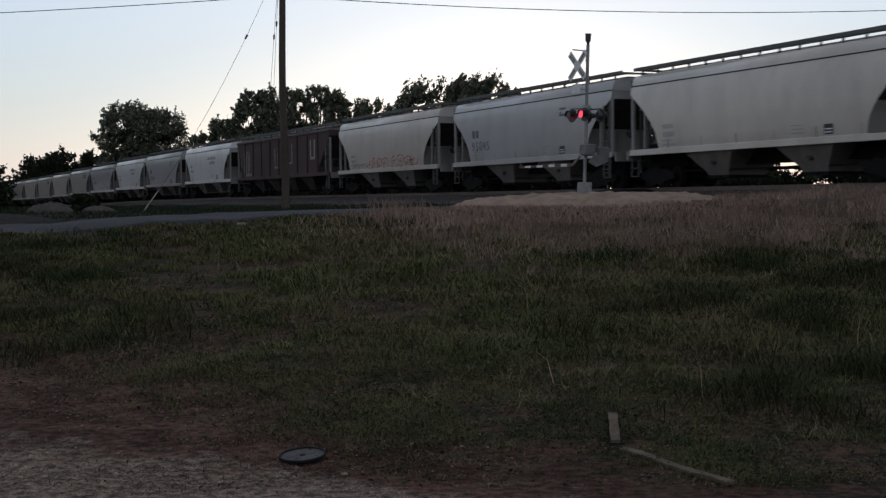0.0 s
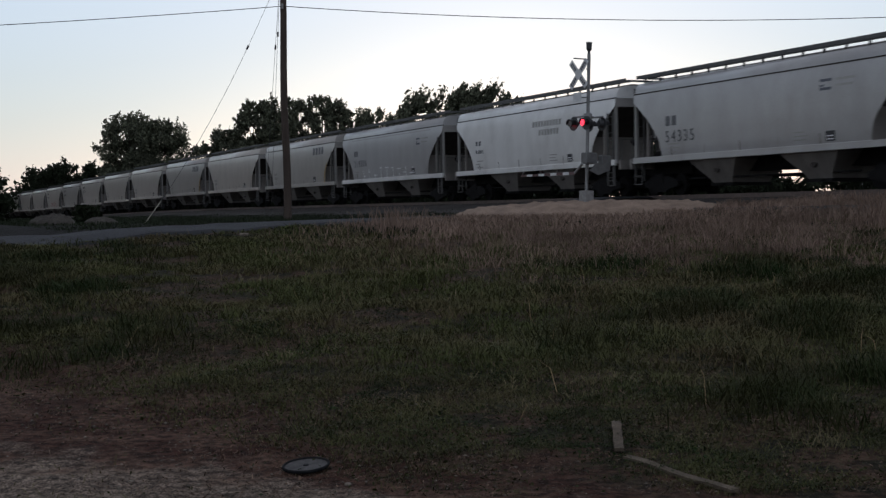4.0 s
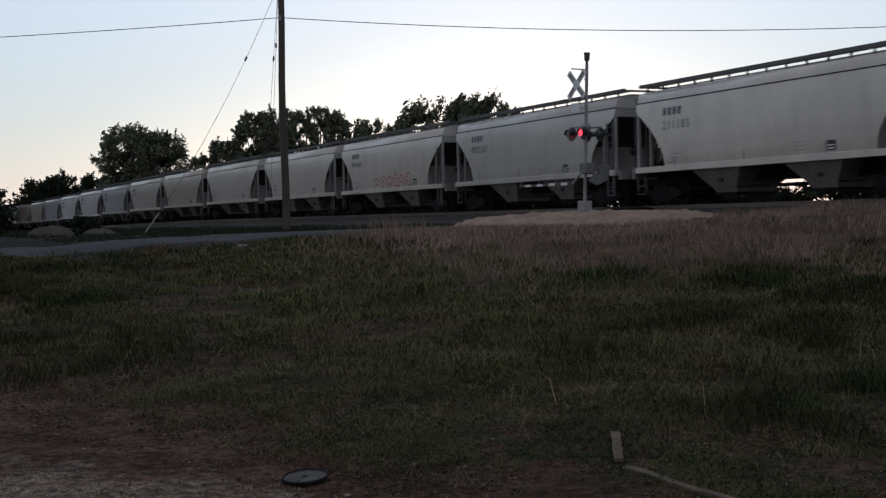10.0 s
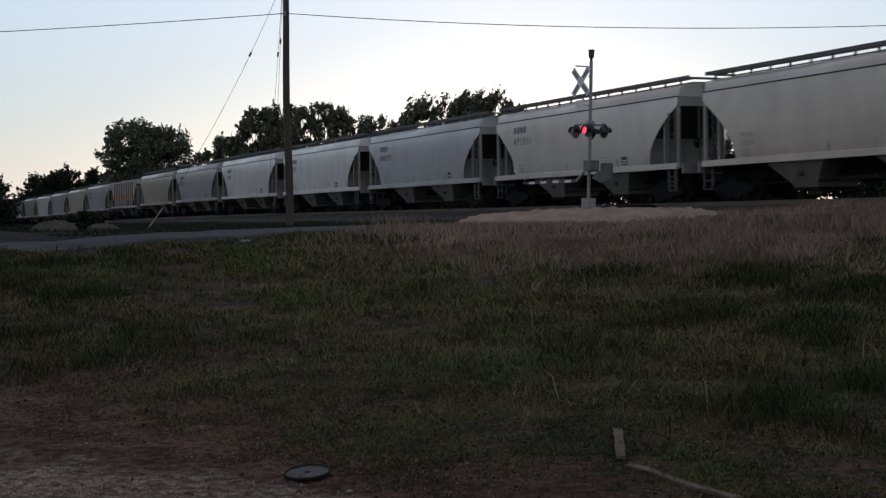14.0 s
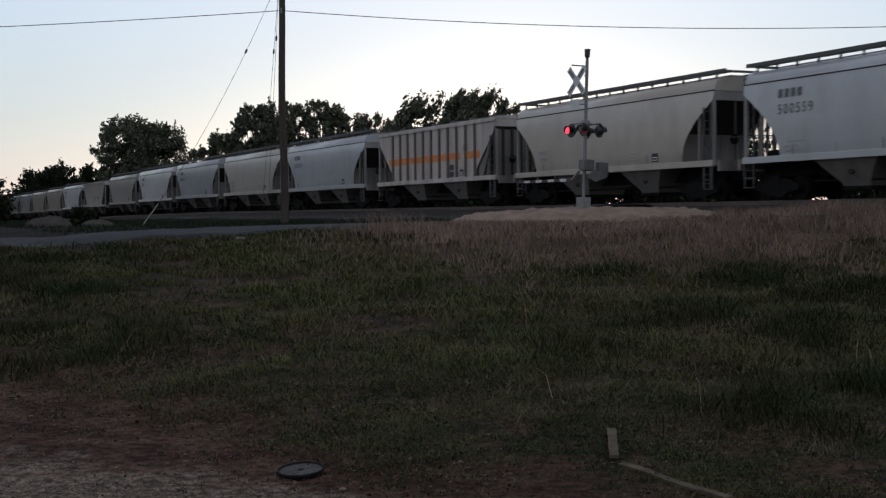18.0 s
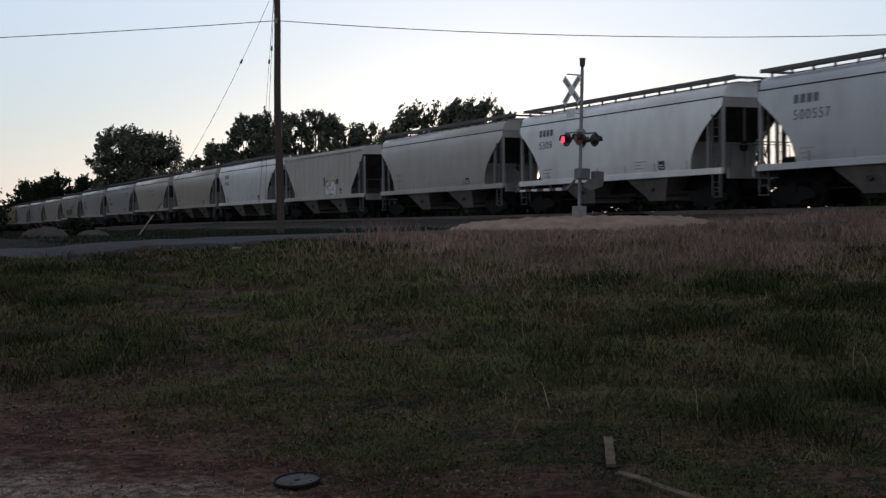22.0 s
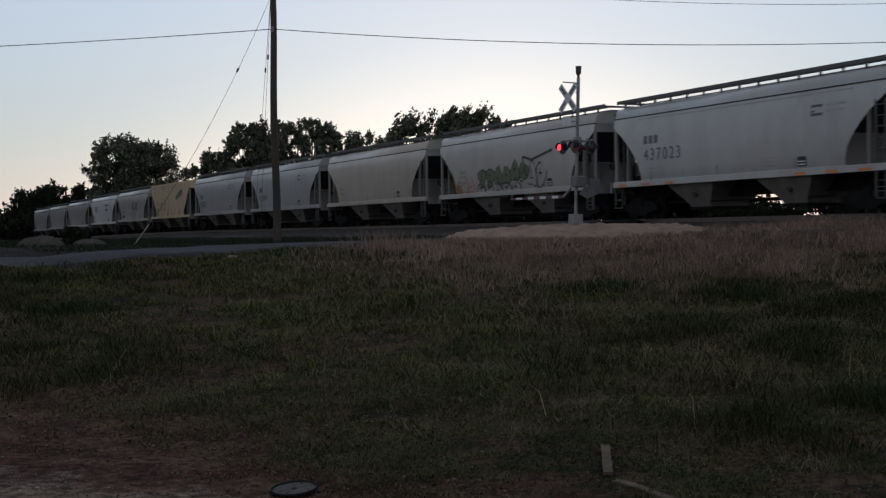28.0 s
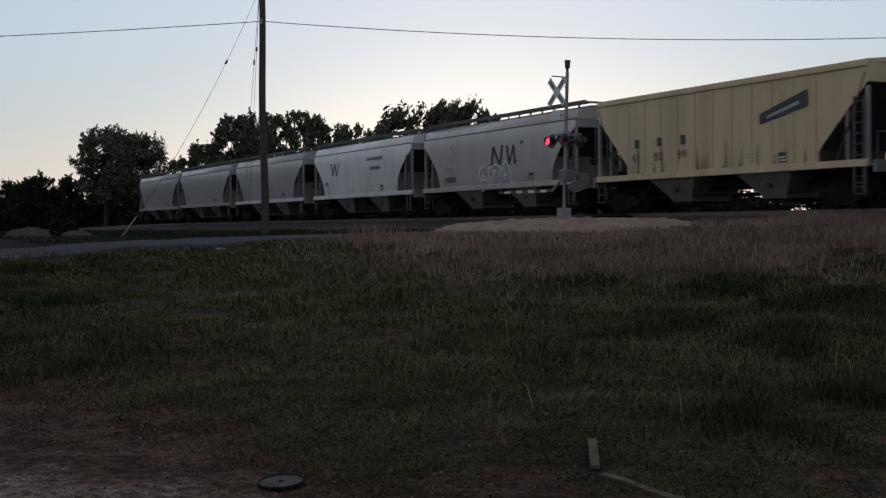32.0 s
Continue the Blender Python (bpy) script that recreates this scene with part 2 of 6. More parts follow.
def ground_material():
    """Soil that goes from gravel by the drive, over red bare earth, to grass thatch."""
    m = bpy.data.materials.new("field_soil")
    m.use_nodes = True
    t = m.node_tree
    bs = t.nodes["Principled BSDF"]
    bs.inputs["Roughness"].default_value = 0.95
    bs.inputs["Specular IOR Level"].default_value = 0.05
    co = t.nodes.new("ShaderNodeTexCoord")
    sp = t.nodes.new("ShaderNodeSeparateXYZ")
    t.links.new(co.outputs["Object"], sp.inputs[0])

    def tex(scale, detail=6.0):
        n = t.nodes.new("ShaderNodeTexNoise")
        n.inputs["Scale"].default_value, n.inputs["Detail"].default_value = scale, detail
        t.links.new(co.outputs["Object"], n.inputs["Vector"])
        return n.outputs[0]

    def math_node(op, a, b):
        n = t.nodes.new("ShaderNodeMath")
        n.operation = op
        for i, v in enumerate((a, b)):
            if isinstance(v, (int, float)):
                n.inputs[i].default_value = v
            else:
                t.links.new(v, n.inputs[i])
        return n.outputs[0]

    def step(v, lo, hi):
        n = t.nodes.new("ShaderNodeMapRange")
        n.interpolation_type = 'SMOOTHSTEP'
        n.inputs["From Min"].default_value, n.inputs["From Max"].default_value = lo, hi
        t.links.new(v, n.inputs[0])
        return n.outputs[0]

    big, mid, fine, grit = tex(0.45), tex(2.2), tex(14.0, 8.0), tex(70.0, 4.0)
    wob = math_node('ADD', math_node('MULTIPLY', math_node('SUBTRACT', big, 0.5), 2.6), math_node('MULTIPLY', math_node('SUBTRACT', mid, 0.5), 2.2))
    # distance measured aslant, so that the bare ground reaches farther on the drive side
    aslant = math_node('ADD', math_node('ADD', sp.outputs[1], math_node('MULTIPLY', sp.outputs[0], 0.5)), wob)
    turf = math_node('ADD', math_node('ADD', sp.outputs[1], math_node('MULTIPLY', sp.outputs[0], 1.14)), wob)
    thatch = blend(t, (0.046, 0.027, 0.018), (0.016, 0.014, 0.008), step(mid, 0.42, 0.58))
    red = blend(t, (0.030, 0.013, 0.009), (0.070, 0.040, 0.028), step(mid, 0.40, 0.64))
    gravel = blend(t, blend(t, (0.055, 0.040, 0.032), (0.085, 0.066, 0.052), step(mid, 0.4, 0.6)), (0.185, 0.142, 0.110), step(grit, 0.42, 0.62))
    c = blend(t, gravel, red, step(aslant, 6.6, 7.3))
    c = blend(t, c, thatch, step(turf, 7.2, 9.6))
    # the soil goes near-black on the verge below the track
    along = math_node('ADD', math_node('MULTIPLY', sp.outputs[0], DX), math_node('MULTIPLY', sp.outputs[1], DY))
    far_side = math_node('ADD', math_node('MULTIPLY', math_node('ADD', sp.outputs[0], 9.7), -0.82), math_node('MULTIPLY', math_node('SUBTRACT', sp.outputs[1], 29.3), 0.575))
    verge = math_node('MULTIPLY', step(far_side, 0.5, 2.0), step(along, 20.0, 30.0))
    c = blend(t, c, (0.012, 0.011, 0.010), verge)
    var = t.nodes.new("ShaderNodeMix")
    var.data_type, var.blend_type = 'RGBA', 'OVERLAY'
    var.inputs["Factor"].default_value = 0.6
    t.links.new(c, var.inputs["A"])
    t.links.new(step(fine, 0.30, 0.70), var.inputs["B"])
    bits = blend(t, var.outputs["Result"], (0.10, 0.085, 0.07), step(grit, 0.60, 0.72))
    bits = blend(t, bits, (0.006, 0.006, 0.005), step(math_node('MULTIPLY', math_node('SUBTRACT', 1.0, grit), 1.0), 0.60, 0.72))
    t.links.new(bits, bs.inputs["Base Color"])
    bp = t.nodes.new("ShaderNodeBump")
    bp.inputs["Strength"].default_value, bp.inputs["Distance"].default_value = 0.7, 0.02
    t.links.new(grit, bp.inputs["Height"])
    t.links.new(bp.outputs[0], bs.inputs["Normal"])
    return m


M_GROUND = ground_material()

# ---- ground ----


def ground_z(x, y):
    q = x * NX + y * NY
    s = x * DX + y * DY
    z = 0.045 * np.clip(y - 7.4, 0, None)
    z = 1.28 - np.log1p(np.exp(np.clip((1.28 - z) * 9, -40, 40))) / 9 + np.log1p(np.exp(-1.28 * 9)) / 9
    drop = 0.85 * smooth(105, 247, s)
    z = z + (1.50 - z) * smooth(20.5, 27.0, q)
    z = z - drop * smooth(15, 27, q)
    lump = sum(a * np.sin(x * fx + y * fy + p) for a, fx, fy, p in ((0.03, 1.1, 0.7, 0.3), (0.025, -0.8, 1.6, 1.9), (0.02, 2.3, 1.9, 4.0), (0.015, 3.1, -2.2, 0.8)))
    z = z + lump * smooth(8.2, 12.0, y) * (1 - smooth(34, 38, y)) * (1 - smooth(24, 30, np.abs(x)))
    return z


def gz(x, y):
    return float(ground_z(np.float64(x), np.float64(y)))


def build_ground():
    xs = np.concatenate([np.arange(-900, -60, 40), np.arange(-60, 40, 0.8), np.arange(40, 900, 40)])
    ys = np.concatenate([np.arange(-1000, -4, 41), np.arange(-4, 70, 0.6), np.arange(70, 260, 10), np.arange(260, 1500, 80)])
    X, Y = np.meshgrid(xs, ys)
    Z = ground_z(X, Y)
    near = (np.abs(X) < 30) & (Y > 2) & (Y < 48)
    Z = Z + np.where(near, rng.normal(0, 0.006, X.shape), 0)
    nx, ny = len(xs), len(ys)
    v = np.stack([X.ravel(), Y.ravel(), Z.ravel()], 1)
    f = [(j * nx + i, j * nx + i + 1, (j + 1) * nx + i + 1, (j + 1) * nx + i) for j in range(ny - 1) for i in range(nx - 1)]
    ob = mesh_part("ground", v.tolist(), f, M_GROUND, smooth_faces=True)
    tagged(ob, "sloping field of patchy grass and reddish bare soil", "ground", kind="structure")


build_ground()

ROAD_L = [(-60, -22.0), (-29.4, 6.5), (-17.4, 20.5), (-9.7, 29.3), (-4.3, 37.0), (-1.4, 41.4), (0.6, 45.6), (3.0, 49.8), (5.4, 52.4), (8.4, 54.4), (20, 61.5), (70, 92)]


def build_road():
    verts, faces, pts = [], [], []
    for (x0, y0), (x1, y1) in zip(ROAD_L, ROAD_L[1:]):
        for k in range(10):
            t = k / 10
            pts.append((x0 + (x1 - x0) * t, y0 + (y1 - y0) * t))
    pts.append(ROAD_L[-1])
    for _ in range(6):
        pts = [pts[0]] + [((a[0] + 2 * b[0] + c[0]) / 4, (a[1] + 2 * b[1] + c[1]) / 4) for a, b, c in zip(pts, pts[1:], pts[2:])] + [pts[-1]]
    w = 1.75
    for i, (x, y) in enumerate(pts):
        a, b = pts[max(0, i - 1)], pts[min(len(pts) - 1, i + 1)]
        d = Vector((b[0] - a[0], b[1] - a[1])).normalized()
        for k in range(9):
            o = w - 2 * w * k / 8
            wob = 0.12 * math.sin(i * 1.7 + k) if k in (0, 8) else 0.0
            px, py = x - d.y * (o + wob), y + d.x * (o + wob)
            q = px * NX + py * NY
            z = gz(px, py) + 0.07 + 0.03 * (1 - (o / w) ** 2)
            up = float(smooth(QT - 6, QT - 2.2, q) * (1 - smooth(QT + 2.2, QT + 6, q)))
            z = z + (max(z, RAIL - 0.015) - z) * up
            verts.append((px, py, z if k not in (0, 8) else z - 0.08))
    n = len(pts)
    for i in range(n - 1):
        for k in range(8):
            faces.append((i * 9 + k, i * 9 + k + 1, (i + 1) * 9 + k + 1, (i + 1) * 9 + k))
    ob = mesh_part("road", verts, faces, M_ROAD, smooth_faces=True)
    ob.data.materials.append(M_EDGESHADE)
    # outermost near strip: the shadow at the road's drop-off, put into its colour
    for p in ob.data.polygons:
        p.material_index = 1 if p.index % 8 == 7 else 0
    tagged(ob, "narrow worn grey asphalt road up to the crossing", "road", kind="structure")


build_road()

# ---- track ----


def build_track():
    bed = empty("railway_track")
    tagged(bed, "single railway track on a low ballast bank", "track", kind="structure")
    prof = [(-7.2, -0.75), (-5.8, -0.49), (-3.4, -0.47), (-2.6, -0.42), (-1.75, -0.20), (-0.9, -0.17), (0.9, -0.17), (1.75, -0.20), (3.4, -0.75)]
    ss = np.concatenate([np.arange(-860, 0, 10.0), np.arange(0, 110, 0.6), np.arange(110, 940, 10.0)])
    v, f = [], []
    n = len(prof)
    for s in ss:
        for q, z in prof:
            x, y = on_track(s, QT + q + rng.normal(0, 0.03))
            v.append((x, y, rail_z(s) + z + rng.normal(0, 0.02)))
    for i in range(len(ss) - 1):
        for k in range(n - 1):
            f.append((i * n + k, i * n + k + 1, (i + 1) * n + k + 1, (i + 1) * n + k))
    mesh_part("ballast", v, f, M_BALLAST, bed)
    for q in (-0.755, 0.755):
        v, f = [], []
        pr = [(-0.035, 0), (0.035, 0), (0.035, -0.17), (-0.035, -0.17)]
        rs = np.arange(-860, 940, 5.0)
        for s in rs:
            for a, z in pr:
                x, y = on_track(s, QT + q + a)
                v.append((x, y, rail_z(s) + z))
        for i in range(len(rs) - 1):
            for k in range(4):
                f.append((i * 4 + k, i * 4 + (k + 1) % 4, i * 4 + 4 + (k + 1) % 4, i * 4 + 4 + k))
        mesh_part("rail", v, f, M_RAILST, bed)
    bm = bmesh.new()
    box(bm, -0.11, 0.11, -1.3, 1.3, -0.30, -0.16, 0.01)
    first = part("tie", bm, M_TIE, bed)
    for k in range(200):
        s = 12 + k * 0.52
        if 41 < s < 47:
            continue
        x, y = on_track(s)
        if k == 0:
            first.matrix_basis = pose(x, y, rail_z(s), 0, 0, -65)
        else:
            share("tie", first, bed, pose(x, y, rail_z(s), 0, 0, -65 + random.uniform(-1.5, 1.5)))


# ---- covered hopper cars ----
LIFT = 0.0
SILL, EAVE, ROOF, WALKZ = 1.36, 4.10, 4.66, 4.80
HALF = 1.52
CURVED = [(0.0, 4.10), (0.0, 3.74), (0.50, 3.42), (1.08, 2.97), (1.52, 2.52), (1.78, 2.17), (1.90, 1.82), (1.98, SILL + 0.12)]
KINK = 2.58                                # height at which the sloping end meets the upright plate
STRAIGHT = [(0.0, 4.30), (0.0, 3.92), (2.15, 1.92), (2.2, SILL + 0.12)]


def inset(z, endp):
    return float(np.interp(z, [p[1] for p in endp][::-1], [p[0] for p in endp][::-1]))


FLAT_EAVE = 4.30                           # the older ribbed cars


def side_y(z, flat=False):
    if flat:
        return 1.46
    return float(np.interp(z, [SILL, 1.77, 2.57, 3.27, 3.80, EAVE], [1.44, 1.49, HALF, 1.51, 1.475, 1.43]))


def side_sheet(L, endp, sg, flat=False, eave=EAVE):
    bm = bmesh.new()
    zs = np.linspace(SILL + 0.12, eave, 17)
    rows = []
    for z in zs:
        e = L / 2 - inset(z, endp)
        rows.append([bm.verts.new((e * u, sg * side_y(z, flat), z)) for u in np.linspace(-1, 1, 9)])
    for a, b in zip(rows, rows[1:]):
        for i in range(8):
            q = (a[i], a[i + 1], b[i + 1], b[i])
            bm.faces.new(q if sg < 0 else q[::-1]).smooth = True
    return bm


def slope_sheet(L, sg, endp, flat=False):
    """The car's end: an upright sheet at the top, or the slope under it, by the points given."""
    bm = bmesh.new()
    prev = None
    for ins, z in endp:
        w = side_y(z, flat) - 0.01
        row = [bm.verts.new((sg * (L / 2 - ins - 0.02), y * w, z)) for y in (-1, 1)]
        if prev:
            bm.faces.new((prev[0], prev[1], row[1], row[0]) if sg < 0 else (prev[1], prev[0], row[0], row[1]))
        prev = row
    return bm


def roof_shell(L, top=ROOF, low=False, eave=EAVE):
    bm = bmesh.new()
    if low:
        half = [(1.46, eave), (1.46, eave + 0.10)]
        crown = (0, eave + 0.24)
    else:
        half = [(1.40, EAVE), (1.385, EAVE + 0.16), (1.33, EAVE + 0.31), (1.20, EAVE + 0.42), (0.95, EAVE + 0.49), (0.5, top - 0.02)]
        crown = (0, top)
    prof = [(-y, z) for y, z in half] + [crown] + half[::-1]
    a = [bm.verts.new((-L / 2, y, z)) for y, z in prof]
    b = [bm.verts.new((L / 2, y, z)) for y, z in prof]
    for i in range(len(prof) - 1):
        bm.faces.new((a[i], b[i], b[i + 1], a[i + 1])).smooth = not low
    bm.faces.new(a)
    bm.faces.new(b[::-1])
    bmesh.ops.recalc_face_normals(bm, faces=bm.faces)
    return bm


def bay(x, w=1.42, deep=0.92):
    """One outlet hopper under the body, with a stiffened rim round its upper edge."""
    bm = bmesh.new()
    rings = [(w, 1.37, SILL + 0.10), (w - 0.02, 1.36, SILL - 0.10), (0.66, deep, 0.56), (0.60, deep - 0.08, 0.42)]
    rows = [[bm.verts.new((x + sx * a, sy * b, z)) for sx, sy in ((-1, -1), (1, -1), (1, 1), (-1, 1))] for a, b, z in rings]
    for r0, r1 in zip(rows, rows[1:]):
        for i in range(4):
            bm.faces.new((r0[i], r0[(i + 1) % 4], r1[(i + 1) % 4], r1[i]))
    bm.faces.new(rows[-1])
    bmesh.ops.recalc_face_normals(bm, faces=bm.faces)
    return bm


def wheel_bm(x, y):
    bm = bmesh.new()
    sg = 1 if y > 0 else -1
    rod(bm, (x, y - 0.065, 0.42), (x, y + 0.065, 0.42), 0.42, seg=20)
    rod(bm, (x, y - sg * 0.065, 0.42), (x, y - sg * 0.10, 0.42), 0.445, seg=20)
    rod(bm, (x, y + sg * 0.06, 0.42), (x, y + sg * 0.16, 0.42), 0.11, seg=10)
    return bm


def add_truck(car, x):
    t = empty("truck")
    t.parent = car
    t.matrix_basis = pose(x, 0, 0)
    for sg in (-1, 1):
        bm = bmesh.new()
        prism(bm, [(-1.15, 0.55), (-1.15, 0.36), (-0.55, 0.26), (-0.35, 0.14), (0.35, 0.14), (0.55, 0.26), (1.15, 0.36), (1.15, 0.55), (0.5, 0.74), (-0.5, 0.74)], sg * 0.98, sg * 1.12)
        part("side_frame", bm, M_DARK, t)
        for wx in (-0.89, 0.89):
            part("wheel", wheel_bm(wx, sg * 0.75), M_DARK, t)
        bm = bmesh.new()
        box(bm, -0.27, 0.27, sg * 0.97, sg * 1.13, 0.2, 0.62, 0.03)
        part("spring_nest", bm, M_DARK, t)
    bm = bmesh.new()
    box(bm, -0.2, 0.2, -1.15, 1.15, 0.55, 0.86)
    part("bolster", bm, M_DARK, t)
    for wx in (-0.89, 0.89):
        bm = bmesh.new()
        rod(bm, (wx, -0.7, 0.42), (wx, 0.7, 0.42), 0.075, seg=8)
        part("axle", bm, M_DARK, t)


def ladder(bm, x, y0, y1, z0, z1, along_x=False, n=6):
    a, b = (x, y0), (x, y1)
    if along_x:
        a, b = (y0, x), (y1, x)
    for px, py in (a, b):
        box(bm, px - 0.03, px + 0.03, py - 0.03, py + 0.03, z0, z1)
    for k in range(n):
        z = z0 + (z1 - z0) * (k + 0.5) / n
        rod(bm, (*a, z), (*b, z), 0.016, seg=5, cap=False)


def frame_parts(car, L, paint, sill_paint):
    """All that every hopper car has below and at its ends."""
    for sg in (-1, 1):
        bm = bmesh.new()
        box(bm, -L / 2, L / 2, sg * 1.54, sg * 1.40, SILL - 0.06, SILL + 0.17, 0.01)
        part("side_sill", bm, sill_paint, car)
    bm = bmesh.new()
    box(bm, -L / 2 - 0.3, L / 2 + 0.3, -0.33, 0.33, SILL - 0.55, SILL + 0.04)
    part("centre_sill", bm, M_DARK, car)
    bm = bmesh.new()
    rod(bm, (-L / 2 + 3.0, -0.9, 0.62), (L / 2 - 3.0, -0.9, 0.62), 0.035, seg=6)
    rod(bm, (-L / 2 + 3.0, 0.9, 0.62), (L / 2 - 3.0, 0.9, 0.62), 0.035, seg=6)
    part("brake_pipe", bm, M_DARK, car)
    for sg in (-1, 1):
        e = sg * L / 2
        bm = bmesh.new()
        box(bm, e - sg * 2.0, e + sg * 0.28, -1.44, 1.44, SILL - 0.02, SILL + 0.03)
        part("end_platform", bm, M_WEB, car)
        bm = bmesh.new()
        box(bm, e + sg * 0.22, e + sg * 0.34, -1.46, 1.46, SILL - 0.24, SILL + 0.14)
        part("end_sill", bm, M_WEB, car)
        bm = bmesh.new()
        box(bm, e - sg * 2.6, e - sg * 0.4, -0.5, 0.5, SILL - 0.52, SILL - 0.05)
        part("bolster_beam", bm, M_DARK, car)
        for y in (-1, 1):
            bm = bmesh.new()
            box(bm, e - sg * 0.02, e - sg * 0.13, y * 1.44, y * 1.33, SILL, EAVE - 0.3)
            part("corner_post", bm, M_ENDGREY, car)
            bm = bmesh.new()
            box(bm, e - sg * 0.88, e - sg * 0.98, y * 1.44, y * 1.34, SILL, 3.22)
            part("end_post", bm, M_WEB, car)
            bm = bmesh.new()
            if y == sg:
                ladder(bm, e + sg * 0.06, y * 1.36, y * 0.94, 0.60, EAVE + 0.25, n=11)
            else:
                ladder(bm, y * 1.50, e - sg * 0.12, e - sg * 0.54, 0.50, EAVE - 0.6, along_x=True, n=9)
            part("ladder", bm, M_LADDER, car)
            bm = bmesh.new()
            for px in (e - sg * 0.06, e - sg * 0.56):
                rod(bm, (px, y * 1.47, SILL), (px, y * 1.47, 0.45), 0.02, seg=5)
            for z in (0.46, 0.80):
                rod(bm, (e - sg * 0.06, y * 1.47, z), (e - sg * 0.56, y * 1.47, z), 0.022, seg=5)
            part("stirrup_step", bm, M_LADDER, car)
        bm = bmesh.new()
        rod(bm, (e + sg * 0.30, -1.36, SILL + 1.0), (e + sg * 0.30, 1.36, SILL + 1.0), 0.02, seg=6)
        for y in (-1.36, -0.45, 0.45, 1.36):
            rod(bm, (e + sg * 0.30, y, SILL + 0.1), (e + sg * 0.30, y, SILL + 1.0), 0.02, seg=6)
        part("handrail", bm, M_LADDER, car)
        bm = bmesh.new()
        box(bm, e + sg * 0.25, e + sg * 0.66, -0.11, 0.11, SILL - 0.52, SILL - 0.30, 0.02)
        box(bm, e + sg * 0.60, e + sg * 0.87, -0.16, 0.14, SILL - 0.58, SILL - 0.26, 0.04)
        part("coupler", bm, M_DARK, car)
        bm = bmesh.new()
        rod(bm, (e + sg * 0.4, 0.3, SILL - 0.35), (e + sg * 0.8, 0.32, SILL - 0.75), 0.03, seg=6)
        part("brake_hose", bm, M_BLACK, car)
    bm = bmesh.new()
    rod(bm, (L / 2 + 0.10, -0.6, 2.3), (L / 2 + 0.13, -0.6, 2.3), 0.20, seg=14)
    part("brake_wheel", bm, M_DARK, car)
    bm = bmesh.new()
    rod(bm, (-L / 2 + 1.3, -0.5, SILL + 0.24), (-L / 2 + 0.3, -0.5, SILL + 0.24), 0.2, seg=12)
    part("air_reservoir", bm, M_DARK, car)
    for x in (-L / 2 + 1.35, L / 2 - 1.35):
        add_truck(car, x)


def walkway(car, L, z=WALKZ, foot=EAVE + 0.44):
    for sg in (-1, 1):
        bm = bmesh.new()
        box(bm, -L / 2 - 0.3, L / 2 + 0.3, sg * 0.68, sg * 1.10, z - 0.03, z + 0.03)
        n = 15
        for k in range(n):
            x = -L / 2 + 0.3 + (L - 0.6) * k / (n - 1)
            box(bm, x - 0.035, x + 0.035, sg * 1.05, sg * 1.11, foot, z)
        box(bm, -L / 2 - 0.3, L / 2 + 0.3, sg * 1.10, sg * 1.12, z - 0.05, z + 0.09)
        part("running_board", bm, M_RAILDARK, car, "dark grating walkway along the roof edge")
    for e in (-1, 1):
        bm = bmesh.new()
        box(bm, e * (L / 2 + 0.02), e * (L / 2 + 0.30), -0.67, 0.67, z - 0.03, z + 0.03)
        part("end_walkway", bm, M_RAILDARK, car)
    bm = bmesh.new()
    box(bm, -L / 2 + 0.5, L / 2 - 0.5, -0.32, 0.32, ROOF - 0.02, ROOF + 0.09, 0.02)
    part("hatch_cover", bm, M_BAY, car)


def bays_and_rest(car, L, p, sp):
    n, gap = (2, 5.3) if L < 18 else (4, 3.9)
    for k in range(n):
        x = (k - (n - 1) / 2) * gap
        b = part("outlet_bay", bay(x), M_BAY if L < 18 else M_SHADEGRIME, car)
        bm = bmesh.new()
        rod(bm, (x + 0.05, -1.17, 0.95), (x + 0.05, -1.10, 0.93), 0.15, seg=14)
        part("inspection_port", bm, M_SHADEGRIME, b)
        bm = bmesh.new()
        box(bm, x - 0.66, x + 0.66, -0.90, 0.90, 0.31, 0.42)
        rod(bm, (x + 0.2, -1.0, 0.36), (x + 0.2, 1.0, 0.36), 0.03, seg=6)
        part("outlet_gate", bm, M_DARK, b)
    frame_parts(car, L, p, sp)


